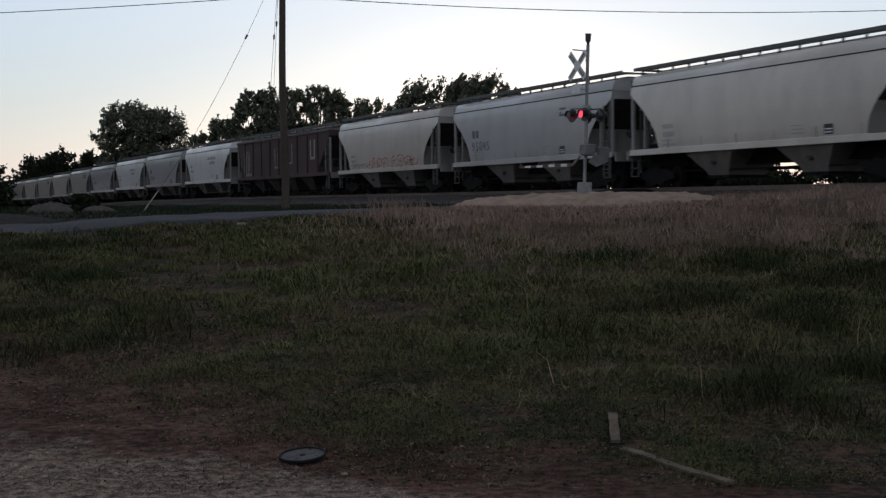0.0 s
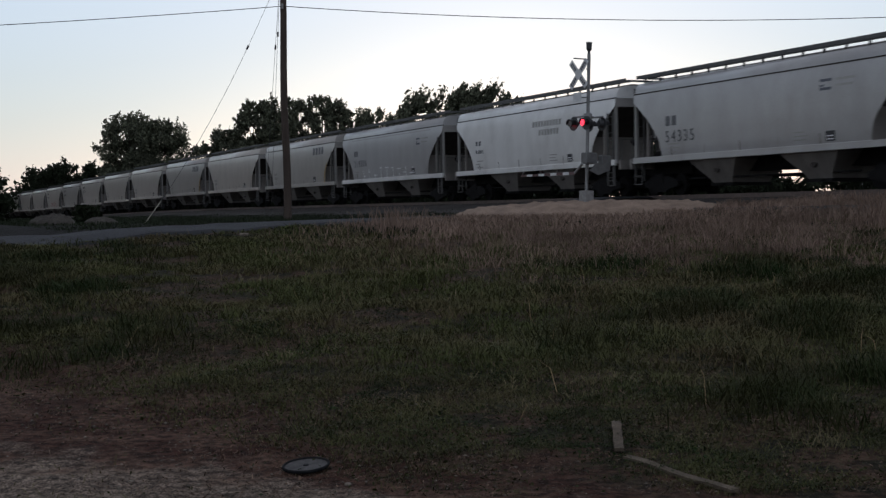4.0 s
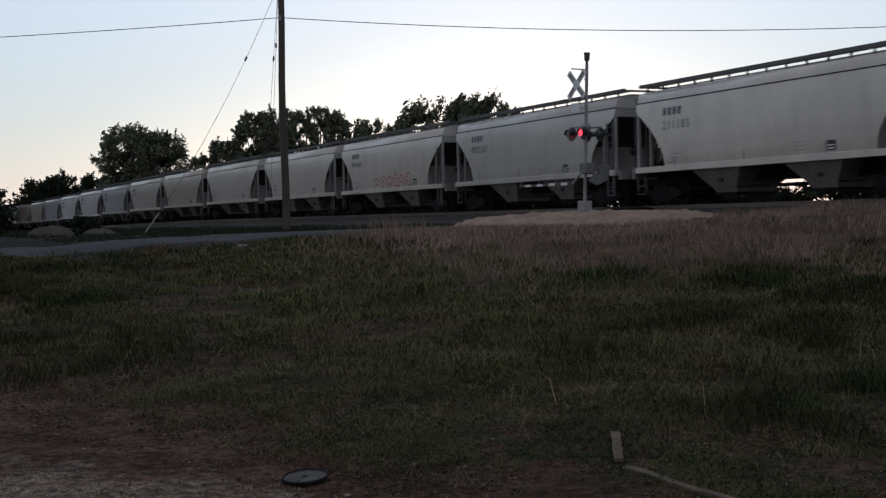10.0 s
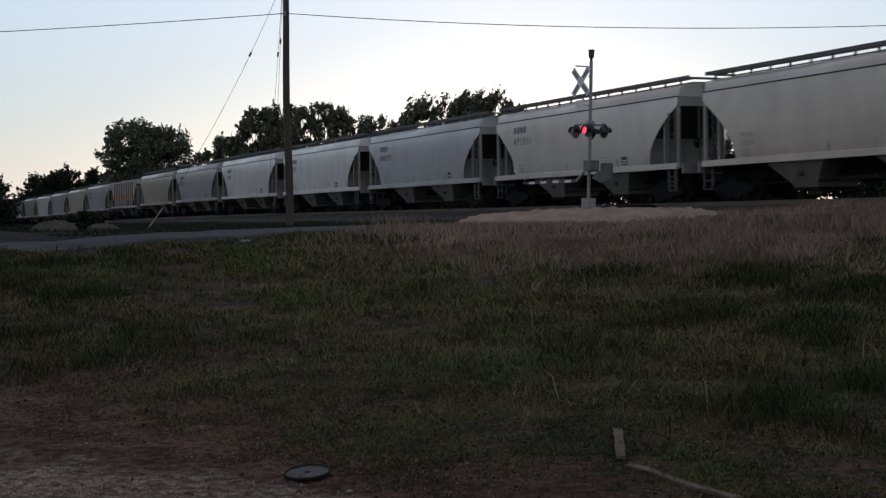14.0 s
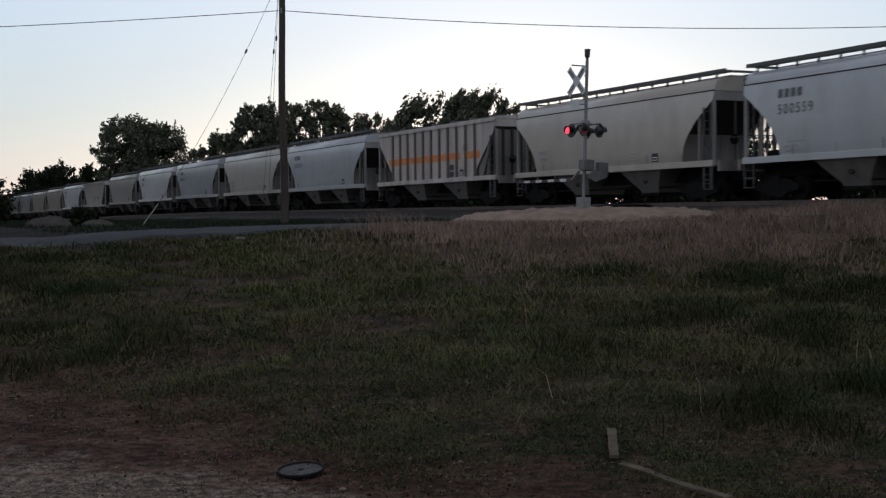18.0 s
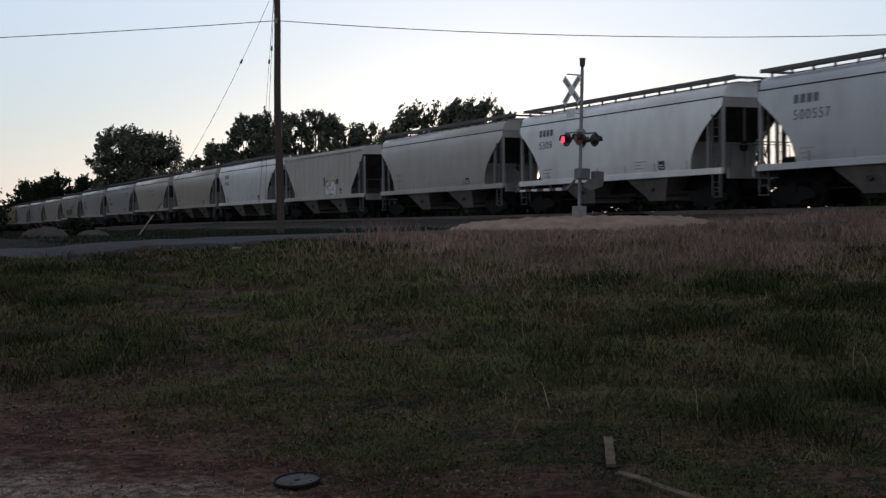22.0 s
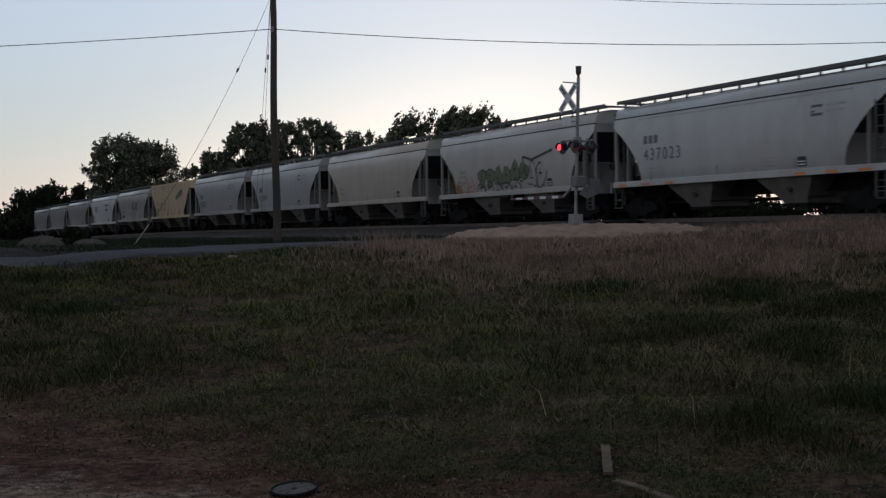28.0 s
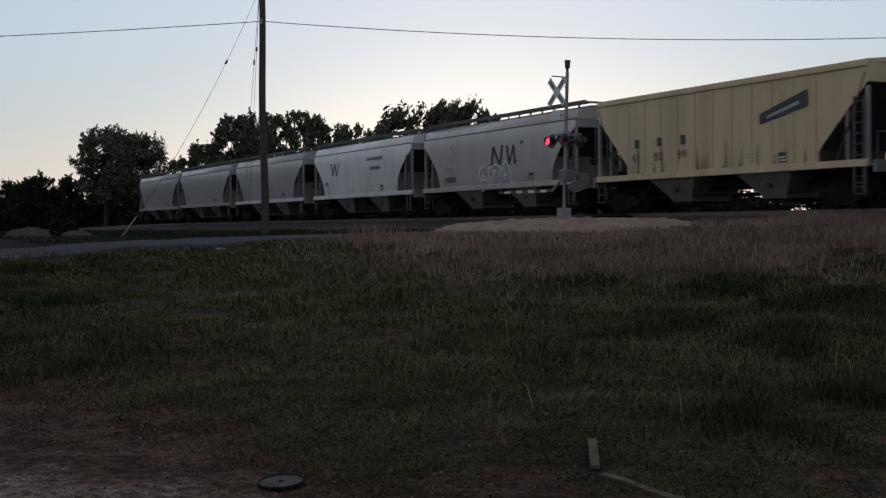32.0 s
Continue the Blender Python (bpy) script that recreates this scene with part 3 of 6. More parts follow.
def hopper(paint, sill_paint=None, L=15.3):
    """A covered hopper with smooth bulging sides."""
    p = PAINT[paint]
    sp = PAINT[sill_paint or paint]
    car = empty("hopper_car")
    for sg in (-1, 1):
        part("side_sheet", side_sheet(L, CURVED, sg), p, car)
        part("end_sheet", slope_sheet(L, sg, CURVED[:2]), M_ENDGREY, car, "streaked grey upper end sheet")
        part("slope_sheet", slope_sheet(L, sg, [CURVED[1], (1.94, KINK)]), M_SHADEGRIME, car, "dark sloping end sheet, shade put into its colour")
        bm = bmesh.new()
        box(bm, -L / 2, L / 2, sg * 1.445, sg * 1.38, EAVE - 0.025, EAVE + 0.02)
        part("eave_rail", bm, M_SHADEGRIME, car)
    # under the slope stands the upright end plate of the hopper; thin posts carry the roof's end
    for sg in (-1, 1):
        bm = bmesh.new()
        e = sg * (L / 2 - 1.94)
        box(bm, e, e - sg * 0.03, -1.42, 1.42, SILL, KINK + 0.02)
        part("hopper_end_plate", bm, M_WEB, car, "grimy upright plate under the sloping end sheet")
        for y in (-0.42, 0.42):
            bm = bmesh.new()
            box(bm, sg * (L / 2 - 0.10), sg * (L / 2 - 0.04), y - 0.03, y + 0.03, SILL, 3.76)
            part("roof_post", bm, M_LADDER, car)
    part("roof", roof_shell(L), p, car)
    walkway(car, L)
    bays_and_rest(car, L, p, sp)
    return car


def ribbed_hopper(paint, L=15.3, ribs=11, rib_mat=None, rib_w=0.09, roof_walk=False, proud=0.07, eave=FLAT_EAVE, hatches=6):
    """An older covered hopper with flat sides and upright ribs."""
    p = PAINT[paint]
    car = empty("hopper_car")
    for sg in (-1, 1):
        part("side_sheet", side_sheet(L, STRAIGHT, sg, True, eave), p, car)
        part("end_sheet", slope_sheet(L, sg, [(0.0, eave), STRAIGHT[1]], True), p, car)
        part("slope_sheet", slope_sheet(L, sg, STRAIGHT[1:], True), M_SHADEGRIME, car, "dark sloping end sheet, shade put into its colour")
        bm = bmesh.new()
        box(bm, -L / 2, L / 2, sg * 1.52, sg * 1.44, eave - 0.12, eave + 0.02, 0.01)
        part("top_chord", bm, p, car)
    first = None
    for k in range(ribs):
        x = -L / 2 + 2.3 + (L - 4.6) * k / (ribs - 1)
        for sg in (-1, 1):
            if first is None:
                bm = bmesh.new()
                box(bm, -rib_w, rib_w, -proud, 0.0, SILL + 0.1, eave - 0.1, 0.01)
                first = part("side_rib", bm, rib_mat or p, car)
                first.matrix_basis = pose(x, -1.46, 0)
            else:
                share("side_rib", first, car, pose(x, sg * 1.46, 0, 0, 0, 0 if sg < 0 else 180))
    for x in (-1, 1):
        for sg in (-1, 1):
            bm = bmesh.new()
            rod(bm, (x * (L / 2 - 0.1), sg * 1.42, eave - 0.3), (x * (L / 2 - 1.4), sg * 1.42, SILL + 0.1), 0.05, seg=6)
            part("end_brace", bm, M_SHADEGRIME, car)
    if rib_mat:
        bm = bmesh.new()
        box(bm, L / 2 - 0.20, L / 2 - 0.17, -1.40, 1.40, SILL, eave)
        part("end_bulkhead", bm, M_WEB, car, "grimy full-height end plate")
        for y in (-1.0, -0.5, 0.0, 0.5, 1.0):
            bm = bmesh.new()
            box(bm, L / 2 - 0.17, L / 2 - 0.06, y - 0.05, y + 0.05, SILL + 0.1, eave - 0.02)
            part("end_rib", bm, M_SHADEGRIME, car)
        for sg in (-1, 1):
            bm = bmesh.new()
            prism(bm, [(L / 2 - 2.1, SILL + 0.1), (L / 2 - 2.1, 2.1), (L / 2 - 0.9, 3.2), (L / 2 - 0.9, SILL + 0.1)], sg * 1.36, sg * 1.34)
            part("end_web", bm, M_WEB, car)
    part("roof", roof_shell(L, low=True, eave=eave), M_BAY if roof_walk else p, car)
    if roof_walk:
        walkway(car, L, eave + 0.42, eave + 0.10)
    else:
        for k in range(hatches):
            x = (k - 2.5) * L / 6.6
            bm = bmesh.new()
            rod(bm, (x, -0.35, eave + 0.17), (x, -0.35, eave + 0.31), 0.50, 0.46, seg=16)
            part("hatch_cover", bm, M_RAILDARK, car)
    bays_and_rest(car, L, p, p)
    return car


# ---- markings on the cars ----
def decal(car, polys, material, name="marking", flat=False, off=0.008, label=""):
    """Flat painted shapes that follow the side sheet on the side of the road."""
    verts, faces = [], []
    for poly in polys:
        i = len(verts)
        verts += [(x, -side_y(z + LIFT, flat) - off, z + LIFT) for x, z in poly]
        faces.append(tuple(range(i, i + len(poly))))
    ob = mesh_part(name, verts, faces, material, car)
    if label:
        tagged(ob, label=label)
    return ob


def bar(x, z, w, h):
    return [(x, z), (x + w, z), (x + w, z + h), (x, z + h)]


def glyph_mesh(ch, size):
    cu = bpy.data.curves.new("digit", 'FONT')
    cu.body, cu.size, cu.extrude = ch, size * 1.35, 0.004
    tmp = new("digit", cu)
    dg = bpy.context.evaluated_depsgraph_get()
    me = bpy.data.meshes.new_from_object(tmp.evaluated_get(dg))
    bpy.data.objects.remove(tmp)
    bpy.data.curves.remove(cu)
    me.materials.clear()
    return me


def number(car, text, x, z, size=0.42, material=None, flat=False, wide=1.1, proud=0.0):
    """Painted digits, each one a part of its own."""
    z = z + LIFT
    y0, y1 = side_y(z, flat), side_y(z + size, flat)
    lean = math.degrees(math.atan2(y0 - y1, size))
    for i, ch in enumerate(text):
        me = glyph_mesh(ch, size)
        me.materials.append(material or M_FADED)
        ob = new("digit", me)
        ob.parent = car
        ob.matrix_basis = pose(x + i * size * 0.78 * wide, -max(y0, y1) - 0.012 - proud if flat else -y0 - 0.012, z, 90 - lean, 0, 0)


def ring(cx, cz, rx, rz, th, seed, gap=0.0):
    """A wobbly painted loop, as quads."""
    r = random.Random(seed)
    n = 18
    ph = r.uniform(0, 6)
    pts = []
    for i in range(n + 1):
        a = 2 * math.pi * i / n * (1 - gap) + ph
        k = 1 + 0.18 * math.sin(3 * a + ph) + 0.1 * math.sin(5 * a)
        pts.append((math.cos(a) * k, math.sin(a) * k))
    out = []
    for (a, b), (c, d) in zip(pts, pts[1:]):
        o = [(cx + a * rx, cz + b * rz), (cx + c * rx, cz + d * rz), (cx + c * (rx - th), cz + d * (rz - th)), (cx + a * (rx - th), cz + b * (rz - th))]
        out.append(o)
    return out


def blob(cx, cz, rx, rz, seed):
    r = random.Random(seed)
    ph = r.uniform(0, 6)
    n = 16
    return [[(cx + math.cos(a) * rx * (1 + 0.15 * math.sin(3 * a + ph)), cz + math.sin(a) * rz * (1 + 0.15 * math.sin(2 * a + ph))) for a in (2 * math.pi * i / n for i in range(n))]]


def mark_standard(car, L, k, flat=False):
    """Small stencils and the dark data square that nearly every car has."""
    r = random.Random(k)
    x = L * 0.235 + r.uniform(-0.25, 0.25)
    decal(car, [bar(x, 1.60, 0.44, 0.34)], M_MARK, "data_panel", flat)
    decal(car, [bar(x + 0.06, 1.76, 0.32, 0.035), bar(x + 0.06, 1.66, 0.32, 0.035)], M_WSPRAY, "data_line", flat, 0.012)
    polys = [bar(-L * 0.36 + r.uniform(0, 0.3), 1.95 - 0.16 * i, r.uniform(0.5, 0.9), 0.05) for i in range(3)]
    polys += [bar(x - 1.6, 1.95 - 0.13 * i, r.uniform(0.4, 0.8), 0.04) for i in range(3)]
    decal(car, polys, M_PATCH, "stencil_line", flat)
    for i in range(6):
        decal(car, [bar(-L / 2 + 2.6 + i * 2.1, SILL - LIFT + 0.16, 0.06, 0.36)], M_PATCH if i % 2 else M_WEB, "sheet_tab", flat)


def mark_letters(car, x, z, n, h=0.34, w=0.24, material=None, flat=False):
    for i in range(n):
        decal(car, [bar(x + i * w * 1.35, z, w, h)], material or M_FADED, "mark_bar", flat)


def mark_shield(car, x, z):
    decal(car, [bar(x, z, 0.55, 0.09), bar(x, z - 0.28, 0.55, 0.09), bar(x, z - 0.16, 0.2, 0.06)], M_BLUE, "emblem")
    decal(car, [bar(x + 0.75, z, 0.9, 0.08), bar(x + 0.75, z - 0.2, 0.8, 0.08)], M_PATCH, "name_bar")


def letters_graffiti(car, x0, x1, z0, z1, n, fill, line, seed, flat=False):
    w = (x1 - x0) / n
    r = random.Random(seed)
    for i in range(n):
        cx, cz = x0 + (i + 0.5) * w, (z0 + z1) / 2 + r.uniform(-0.08, 0.08)
        if fill:
            decal(car, blob(cx, cz, w * 0.52, (z1 - z0) * 0.5, seed + i), fill, "graffiti_letter", flat, 0.008 + 0.001 * i)
        polys = ring(cx, cz, w * 0.55, (z1 - z0) * 0.52, 0.07, seed + i, r.choice((0, 0.15, 0.3)))
        polys += [bar(cx - w * 0.1, cz - 0.12 * (z1 - z0), 0.06, (z1 - z0) * r.uniform(0.3, 0.5)), bar(cx - w * 0.25, cz + r.uniform(-0.2, 0.2) * (z1 - z0), w * 0.4, 0.06)]
        decal(car, polys, line, "graffiti_outline", flat, 0.016 + 0.001 * i)


B = [44.16, 60.92, 78.23, 101.93, 119.58, 136.89, 153.58, 170.70, 187.54, 204.75, 221.38, 238.72, 255.70, 273.00, 289.90, 306.99, 323.80, 341.10, 358.18, 375.09, 392.27, 409.42, 426.73, 443.74, 460.79, 478.21, 495.78, 512.63, 529.94, 547.23, 564.32, 582.48, 600.10, 616.71, 634.12, 650.78, 668.05, 684.87, 702.04, 719.09, 736.31, 753.52, 770.54, 787.48, 805.05, 822.05, 838.38]
V = [23.42512, -0.11169, 0.00405, -0.00014]
# paint, sill paint, kind
CARS = [("beige", "beige"), ("grey", "grey"), ("beige", "beige"), ("brown", "long"), ("white", "whitesill"), ("grey", "grey"), ("white", "whitesill"), ("grey", "white"),
        ("beige2", "beige2"), ("beige", "beige"), ("beige2", "beige2"), ("beige", "beige"), ("beige", "beige"), ("beige", "beige"), ("beige2", "beige2"), ("beige", "beige"),
        ("beige", "beige"), ("beige", "beige"), ("tan", "tan"), ("beige", "beige"), ("bluegrey", "bluegrey"), ("white", "white"), ("white", "white"), ("bluegrey", "bluegrey"),
        ("tan", "tan"), ("rustwhite", "ribbed"), ("bluegrey", "bluegrey"), ("beige", "beige"), ("bluegrey", "bluegrey"), ("white", "white"),
        ("beige2", "beige2"), ("rustwhite", "panel"), ("white", "white"), ("tan", "tan"), ("tan", "tan"), ("grey", "grey"), ("grey", "grey"), ("beige2", "beige2"),
        ("tan", "tan"), ("grey", "grey"), ("grey", "grey"), ("cream", "cream"), ("beige2", "beige2"), ("white", "whitesill"), ("grey", "white"), ("grey", "grey"), ("grey", "grey")]
WORDS = {"beige": "beige painted covered hopper car with smooth rounded sides", "beige2": "dull grey-beige covered hopper car with rounded sides",
         "grey": "plain grey covered hopper car with rounded sides", "white": "off-white covered hopper car with rounded sides",
         "bluegrey": "light blue-grey covered hopper car with rounded sides", "tan": "dusty tan covered hopper car with rounded sides"}
cars, protos = [], {}
for k, (paint, kind) in enumerate(CARS):
    L = 21.9 if kind == "long" else 15.3
    if kind == "long":
        car = ribbed_hopper("brown", 21.9, 9, roof_walk=True, rib_w=0.06)
        words = "long oxide-brown hopper car with pale streaks"
    elif kind == "ribbed":
        car = ribbed_hopper("rustwhite", ribs=11, rib_mat=PAINT["rust"], rib_w=0.10)
        words = "rusty white ribbed hopper car with an orange stripe"
    elif kind == "panel":
        car = ribbed_hopper("beige", ribs=12, rib_w=0.05, proud=0.03)
        words = "worn beige panelled hopper car with white bubble graffiti"
    elif kind == "cream":
        car = ribbed_hopper("cream", ribs=11, rib_w=0.04, proud=0.03, eave=4.52, hatches=0)
        words = "faded cream-yellow hopper car streaked with rust"
    else:
        sp = "white" if kind in ("white", "whitesill") else kind
        if (paint, sp) not in protos:
            protos[(paint, sp)] = hopper(paint, sp)
            car = protos[(paint, sp)]
        else:
            car = None
        words = WORDS[paint]
    cars.append([car, B[k] - L / 2, L, words, (paint, kind)])
# copies are made before any car gets its own markings
for c in cars:
    if c[0] is None:
        paint, kind = c[4]
        c[0] = copy_thing(protos[(paint, "white" if kind in ("white", "whitesill") else kind)], Matrix())
for c in cars:
    tagged(c[0], c[3] + " on the track", "railway car", group="cars of the freight train")

for k, (car, s0, L, words, pk) in enumerate(cars):
    if k == 3:
        continue
    mark_standard(car, L, k, k in (25, 31, 41))

X0 = -15.3 / 2
UPS = {1: "95045", 5: "54335", 39: "95399", 40: "95033"}
for k, txt in UPS.items():
    car = cars[k][0]
    mark_letters(car, X0 + 2.3, 2.68, 2, 0.38, 0.30)
    number(car, txt, X0 + 2.25, 2.05, 0.47)
    mark_shield(car, 3.4, 3.55)
for k, txt in {7: "219286", 35: "705897", 36: "437023"}.items():
    car = cars[k][0]
    mark_letters(car, X0 + 2.2, 2.95, 3 if k == 36 else 2, 0.32, 0.26)
    number(car, txt, X0 + 2.2, 2.30, 0.50 if k == 36 else 0.42)
    mark_shield(car, 4.2, 3.5)
    decal(car, [bar(-5.9, 3.93, 12.0, 0.05)], M_PATCH, "roofline_stripe")
decal(cars[36][0], [bar(x, SILL - LIFT - 0.03, 0.55, 0.09) for x in (-7.2, -5.6, -4.0, 3.4, 4.9, 6.4)], M_ORANGE, "sill_dash", off=0.108)
for k, txt in {13: "211183", 14: "492263", 15: "994491", 19: "493351", 20: "500533", 21: "5383", 22: "5384", 23: "500559", 26: "500431", 28: "500557", 29: "5309", 32: "1806"}.items():
    car = cars[k][0]
    mark_letters(car, X0 + 1.9, 3.48, 4, 0.30, 0.24)
    number(car, txt, X0 + 1.9, 2.93, 0.36)
for k in (0, 2, 8, 9, 10, 11, 12, 16, 17, 18, 24, 27, 30, 33, 37, 38, 44, 45, 46):
    car = cars[k][0]
    mark_letters(car, X0 + 2.3, 2.28, 4, 0.16, 0.14, M_PATCH)
    mark_letters(car, X0 + 2.3, 2.0, 5, 0.15, 0.12, M_PATCH)
for k in (8, 10):
    mark_letters(cars[k][0], 3.4, 3.42, 4, 0.48, 0.42)
for k in (4, 6):
    car = cars[k][0]
    mark_letters(car, 0.6, 3.3, 10, 0.26, 0.20, M_PATCH)
    mark_letters(car, 1.2, 2.9, 7, 0.26, 0.20, M_PATCH)
    mark_letters(car, X0 + 2.3, 2.75, 2, 0.22, 0.24)
    mark_letters(car, X0 + 2.3, 2.35, 4, 0.18, 0.16)
mark_letters(cars[34][0], -1.2, 3.3, 12, 0.16, 0.22, M_PATCH)
mark_letters(cars[34][0], 0.5, 2.85, 6, 0.16, 0.18, M_PATCH)


def arch_stripe(car, L, end):
    """Faded yellow edge along the curved cut-out at one end (-1 or 1)."""
    polys = []
    zs = [1.52 + 0.18 * i for i in range(8)]
    for a, b in zip(zs, zs[1:]):
        xa, xb = L / 2 - inset(a, CURVED), L / 2 - inset(b, CURVED)
        polys.append([(end * x, z - LIFT) for x, z in ((xa - 0.02, a), (xa - 0.17, a), (xb - 0.17, b), (xb - 0.02, b))])
    decal(car, polys, M_YELLOWP, "edge_stripe", label="faded yellow edge stripe")


for k, end in ((8, 1), (10, 1), (37, -1), (38, -1)):
    arch_stripe(cars[k][0], 15.3, end)
# graffiti
letters_graffiti(cars[2][0], -5.0, -2.9, 1.45, 2.0, 2, None, M_GREEN, 11)
letters_graffiti(cars[2][0], -2.6, 0.6, 1.45, 2.15, 4, None, M_RED, 12)
letters_graffiti(cars[2][0], 1.2, 5.0, 1.5, 2.2, 4, None, M_RED, 13)
letters_graffiti(cars[15][0], -2.0, 3.6, 1.5, 2.2, 6, None, M_RED, 21)
letters_graffiti(cars[37][0], -3.1, 2.0, 1.85, 2.75, 6, M_GREEN, M_MARK, 31)
letters_graffiti(cars[37][0], -3.3, 1.2, 1.28, 1.95, 5, None, M_MARK, 36)
letters_graffiti(cars[37][0], 1.9, 3.6, 1.6, 2.7, 2, None, M_MARK, 38)
decal(cars[37][0], [[(1.4, 3.0), (2.3, 2.8), (2.3, 2.92), (1.5, 3.1)], [(2.3, 2.8), (4.2, 3.15), (4.2, 3.27), (2.3, 2.92)], [(1.4, 3.0), (1.5, 3.0), (1.9, 2.1), (1.75, 2.1)]], M_MARK, "graffiti_stroke", off=0.02)
letters_graffiti(cars[37][0], -5.0, -3.6, 1.5, 2.3, 2, None, M_RED, 33)
decal(cars[37][0], blob(-5.3, 1.75, 0.35, 0.4, 6), M_RUSTY, "rust_patch")
mark_letters(cars[37][0], -5.2, 2.5, 3, 0.2, 0.2, M_PATCH)
letters_graffiti(cars[31][0], 0.75, 2.85, 1.50, 2.45, 2, M_WSPRAY, M_MARK, 41, True)
decal(cars[31][0], blob(0.55, 2.45, 0.22, 0.36, 3) + blob(3.0, 2.40, 0.25, 0.22, 4), M_MARK, "graffiti_blot", True, 0.016)
letters_graffiti(cars[42][0], -1.2, 2.0, 1.32, 2.45, 3, M_PATCH, M_WSPRAY, 51)
decal(cars[42][0], [[(x - 0.9, z) for x, z in p] for p in ([(0.9, 2.4), (1.15, 2.4), (1.3, 3.3), (1.05, 3.3)], [(1.05, 3.3), (1.3, 3.3), (1.95, 2.4), (1.7, 2.4)], [(1.75, 2.4), (2.0, 2.4), (2.2, 3.35), (1.95, 3.35)],
                    [(2.4, 3.3), (2.65, 3.3), (2.85, 2.4), (2.65, 2.4)], [(2.65, 2.4), (2.85, 2.4), (3.3, 3.3), (3.1, 3.3)], [(3.1, 3.3), (3.3, 3.3), (3.4, 2.4), (3.2, 2.4)], [(3.2, 2.4), (3.4, 2.4), (4.1, 3.45), (3.85, 3.45)])], M_MARK, "graffiti_tag")
decal(cars[42][0], ring(-4.3, 3.1, 0.45, 0.4, 0.1, 5, 0.3) + [bar(-4.6, 3.0, 0.6, 0.08)], M_PATCH, "emblem")
mark_letters(cars[42][0], -5.0, 2.25, 3, 0.24, 0.26, M_PATCH)
mark_letters(cars[42][0], -5.1, 1.75, 6, 0.28, 0.17, M_MARK)
decal(cars[42][0], [bar(-1.3 + 0.5 * i, 1.24, 0.3, 0.14) for i in range(7)], M_MARK, "stencil_line")
for i in range(9):
    r = random.Random(100 + i)
    decal(cars[7][0], [bar(-4.0 + i * 0.9, 1.6 + r.uniform(0, 0.5), r.uniform(0.2, 0.6), 0.06), bar(-4.0 + i * 0.95, 1.5, 0.07, r.uniform(0.2, 0.6))], M_WSPRAY, "scratch")
# the dark W emblem of the white car
decal(cars[43][0], [[(-4.6, 3.5), (-4.35, 3.5), (-4.0, 2.7), (-4.2, 2.7)], [(-4.2, 2.7), (-4.0, 2.7), (-3.75, 3.5), (-3.95, 3.5)], [(-3.95, 3.5), (-3.75, 3.5), (-3.4, 2.7), (-3.6, 2.7)],
                    [(-3.6, 2.7), (-3.4, 2.7), (-3.0, 3.5), (-3.2, 3.5)]], M_BLUE, "emblem")
mark_letters(cars[43][0], 1.4, 3.4, 9, 0.2, 0.2, M_MARK)
mark_letters(cars[43][0], 1.9, 2.85, 6, 0.2, 0.2, M_MARK)
mark_letters(cars[43][0], X0 + 2.1, 2.1, 3, 0.26, 0.16)
# orange stripe, pale streaks and the tilted emblem of the ribbed cars
for a, b in ((-6.0, 3.6), (4.25, 5.9)):
    decal(cars[25][0], [bar(a, 2.45, b - a, 0.36)], M_ORANGE, "orange_stripe", True, 0.012)
decal(cars[25][0], [bar(4.0, 2.85, 0.4, 0.35), bar(2.3, 1.55, 0.55, 0.3), bar(2.3, 1.92, 0.55, 0.3)], M_MARK, "data_panel", True)
for x, z0, z1, w in ((-9.0, 1.9, 3.5, 0.16), (-8.5, 1.8, 3.6, 0.14), (-8.0, 1.7, 3.6, 0.16), (-7.6, 2.0, 3.5, 0.14), (-1.0, 2.1, 3.5, 0.14), (-0.3, 2.1, 3.6, 0.14), (1.8, 2.4, 3.7, 0.16), (3.0, 2.4, 3.7, 0.16), (7.0, 2.6, 3.8, 0.26), (7.8, 2.6, 3.8, 0.26)):
    decal(cars[3][0], [bar(x, z0, w, z1 - z0)], M_STREAK, "scraped_streak", True)
for q in (bar(-1.0, 2.05, 0.84, 0.12), bar(1.8, 2.3, 1.36, 0.1), bar(7.0, 2.45, 1.06, 0.2)):
    decal(cars[3][0], [q], M_STREAK, "scraped_streak", True)
mark_letters(cars[3][0], -8.9, 1.62, 7, 0.2, 0.2, M_STREAK, True)
car = cars[41][0]
decal(car, [[(2.6, 2.95), (5.0, 3.4), (5.0, 3.95), (2.6, 3.3)]], M_MARK, "emblem", True, 0.035)
decal(car, [[(3.0, 3.12), (4.6, 3.48), (4.6, 3.6), (3.0, 3.22)]], M_PATCH, "emblem_bar", True, 0.04)
for i, x in enumerate((-4.9, -3.4, -1.9)):
    decal(car, [bar(x, 2.55, 0.28, 0.34)], M_MARK, "mark_bar", True, 0.035)
for i in range(26):
    r = random.Random(300 + i)
    x, z = r.uniform(-5.0, 5.2), r.uniform(1.5, 2.6)
    decal(car, [[(x, z), (x + 0.02, z - 0.02), (x + r.uniform(0.05, 0.10), SILL - LIFT + 0.2), (x - r.uniform(0.02, 0.07), SILL - LIFT + 0.2)]], M_RUSTY, "rust_streak", True, 0.02)
for txt, x in (("43", -5.1), ("80", -3.6), ("99", -2.1)):
    number(car, txt, x, 2.0, 0.36, flat=True, proud=0.03)


def advance(t):
    return V[0] * t + V[1] * t ** 2 / 2 + V[2] * t ** 3 / 6 + V[3] * t ** 4 / 24


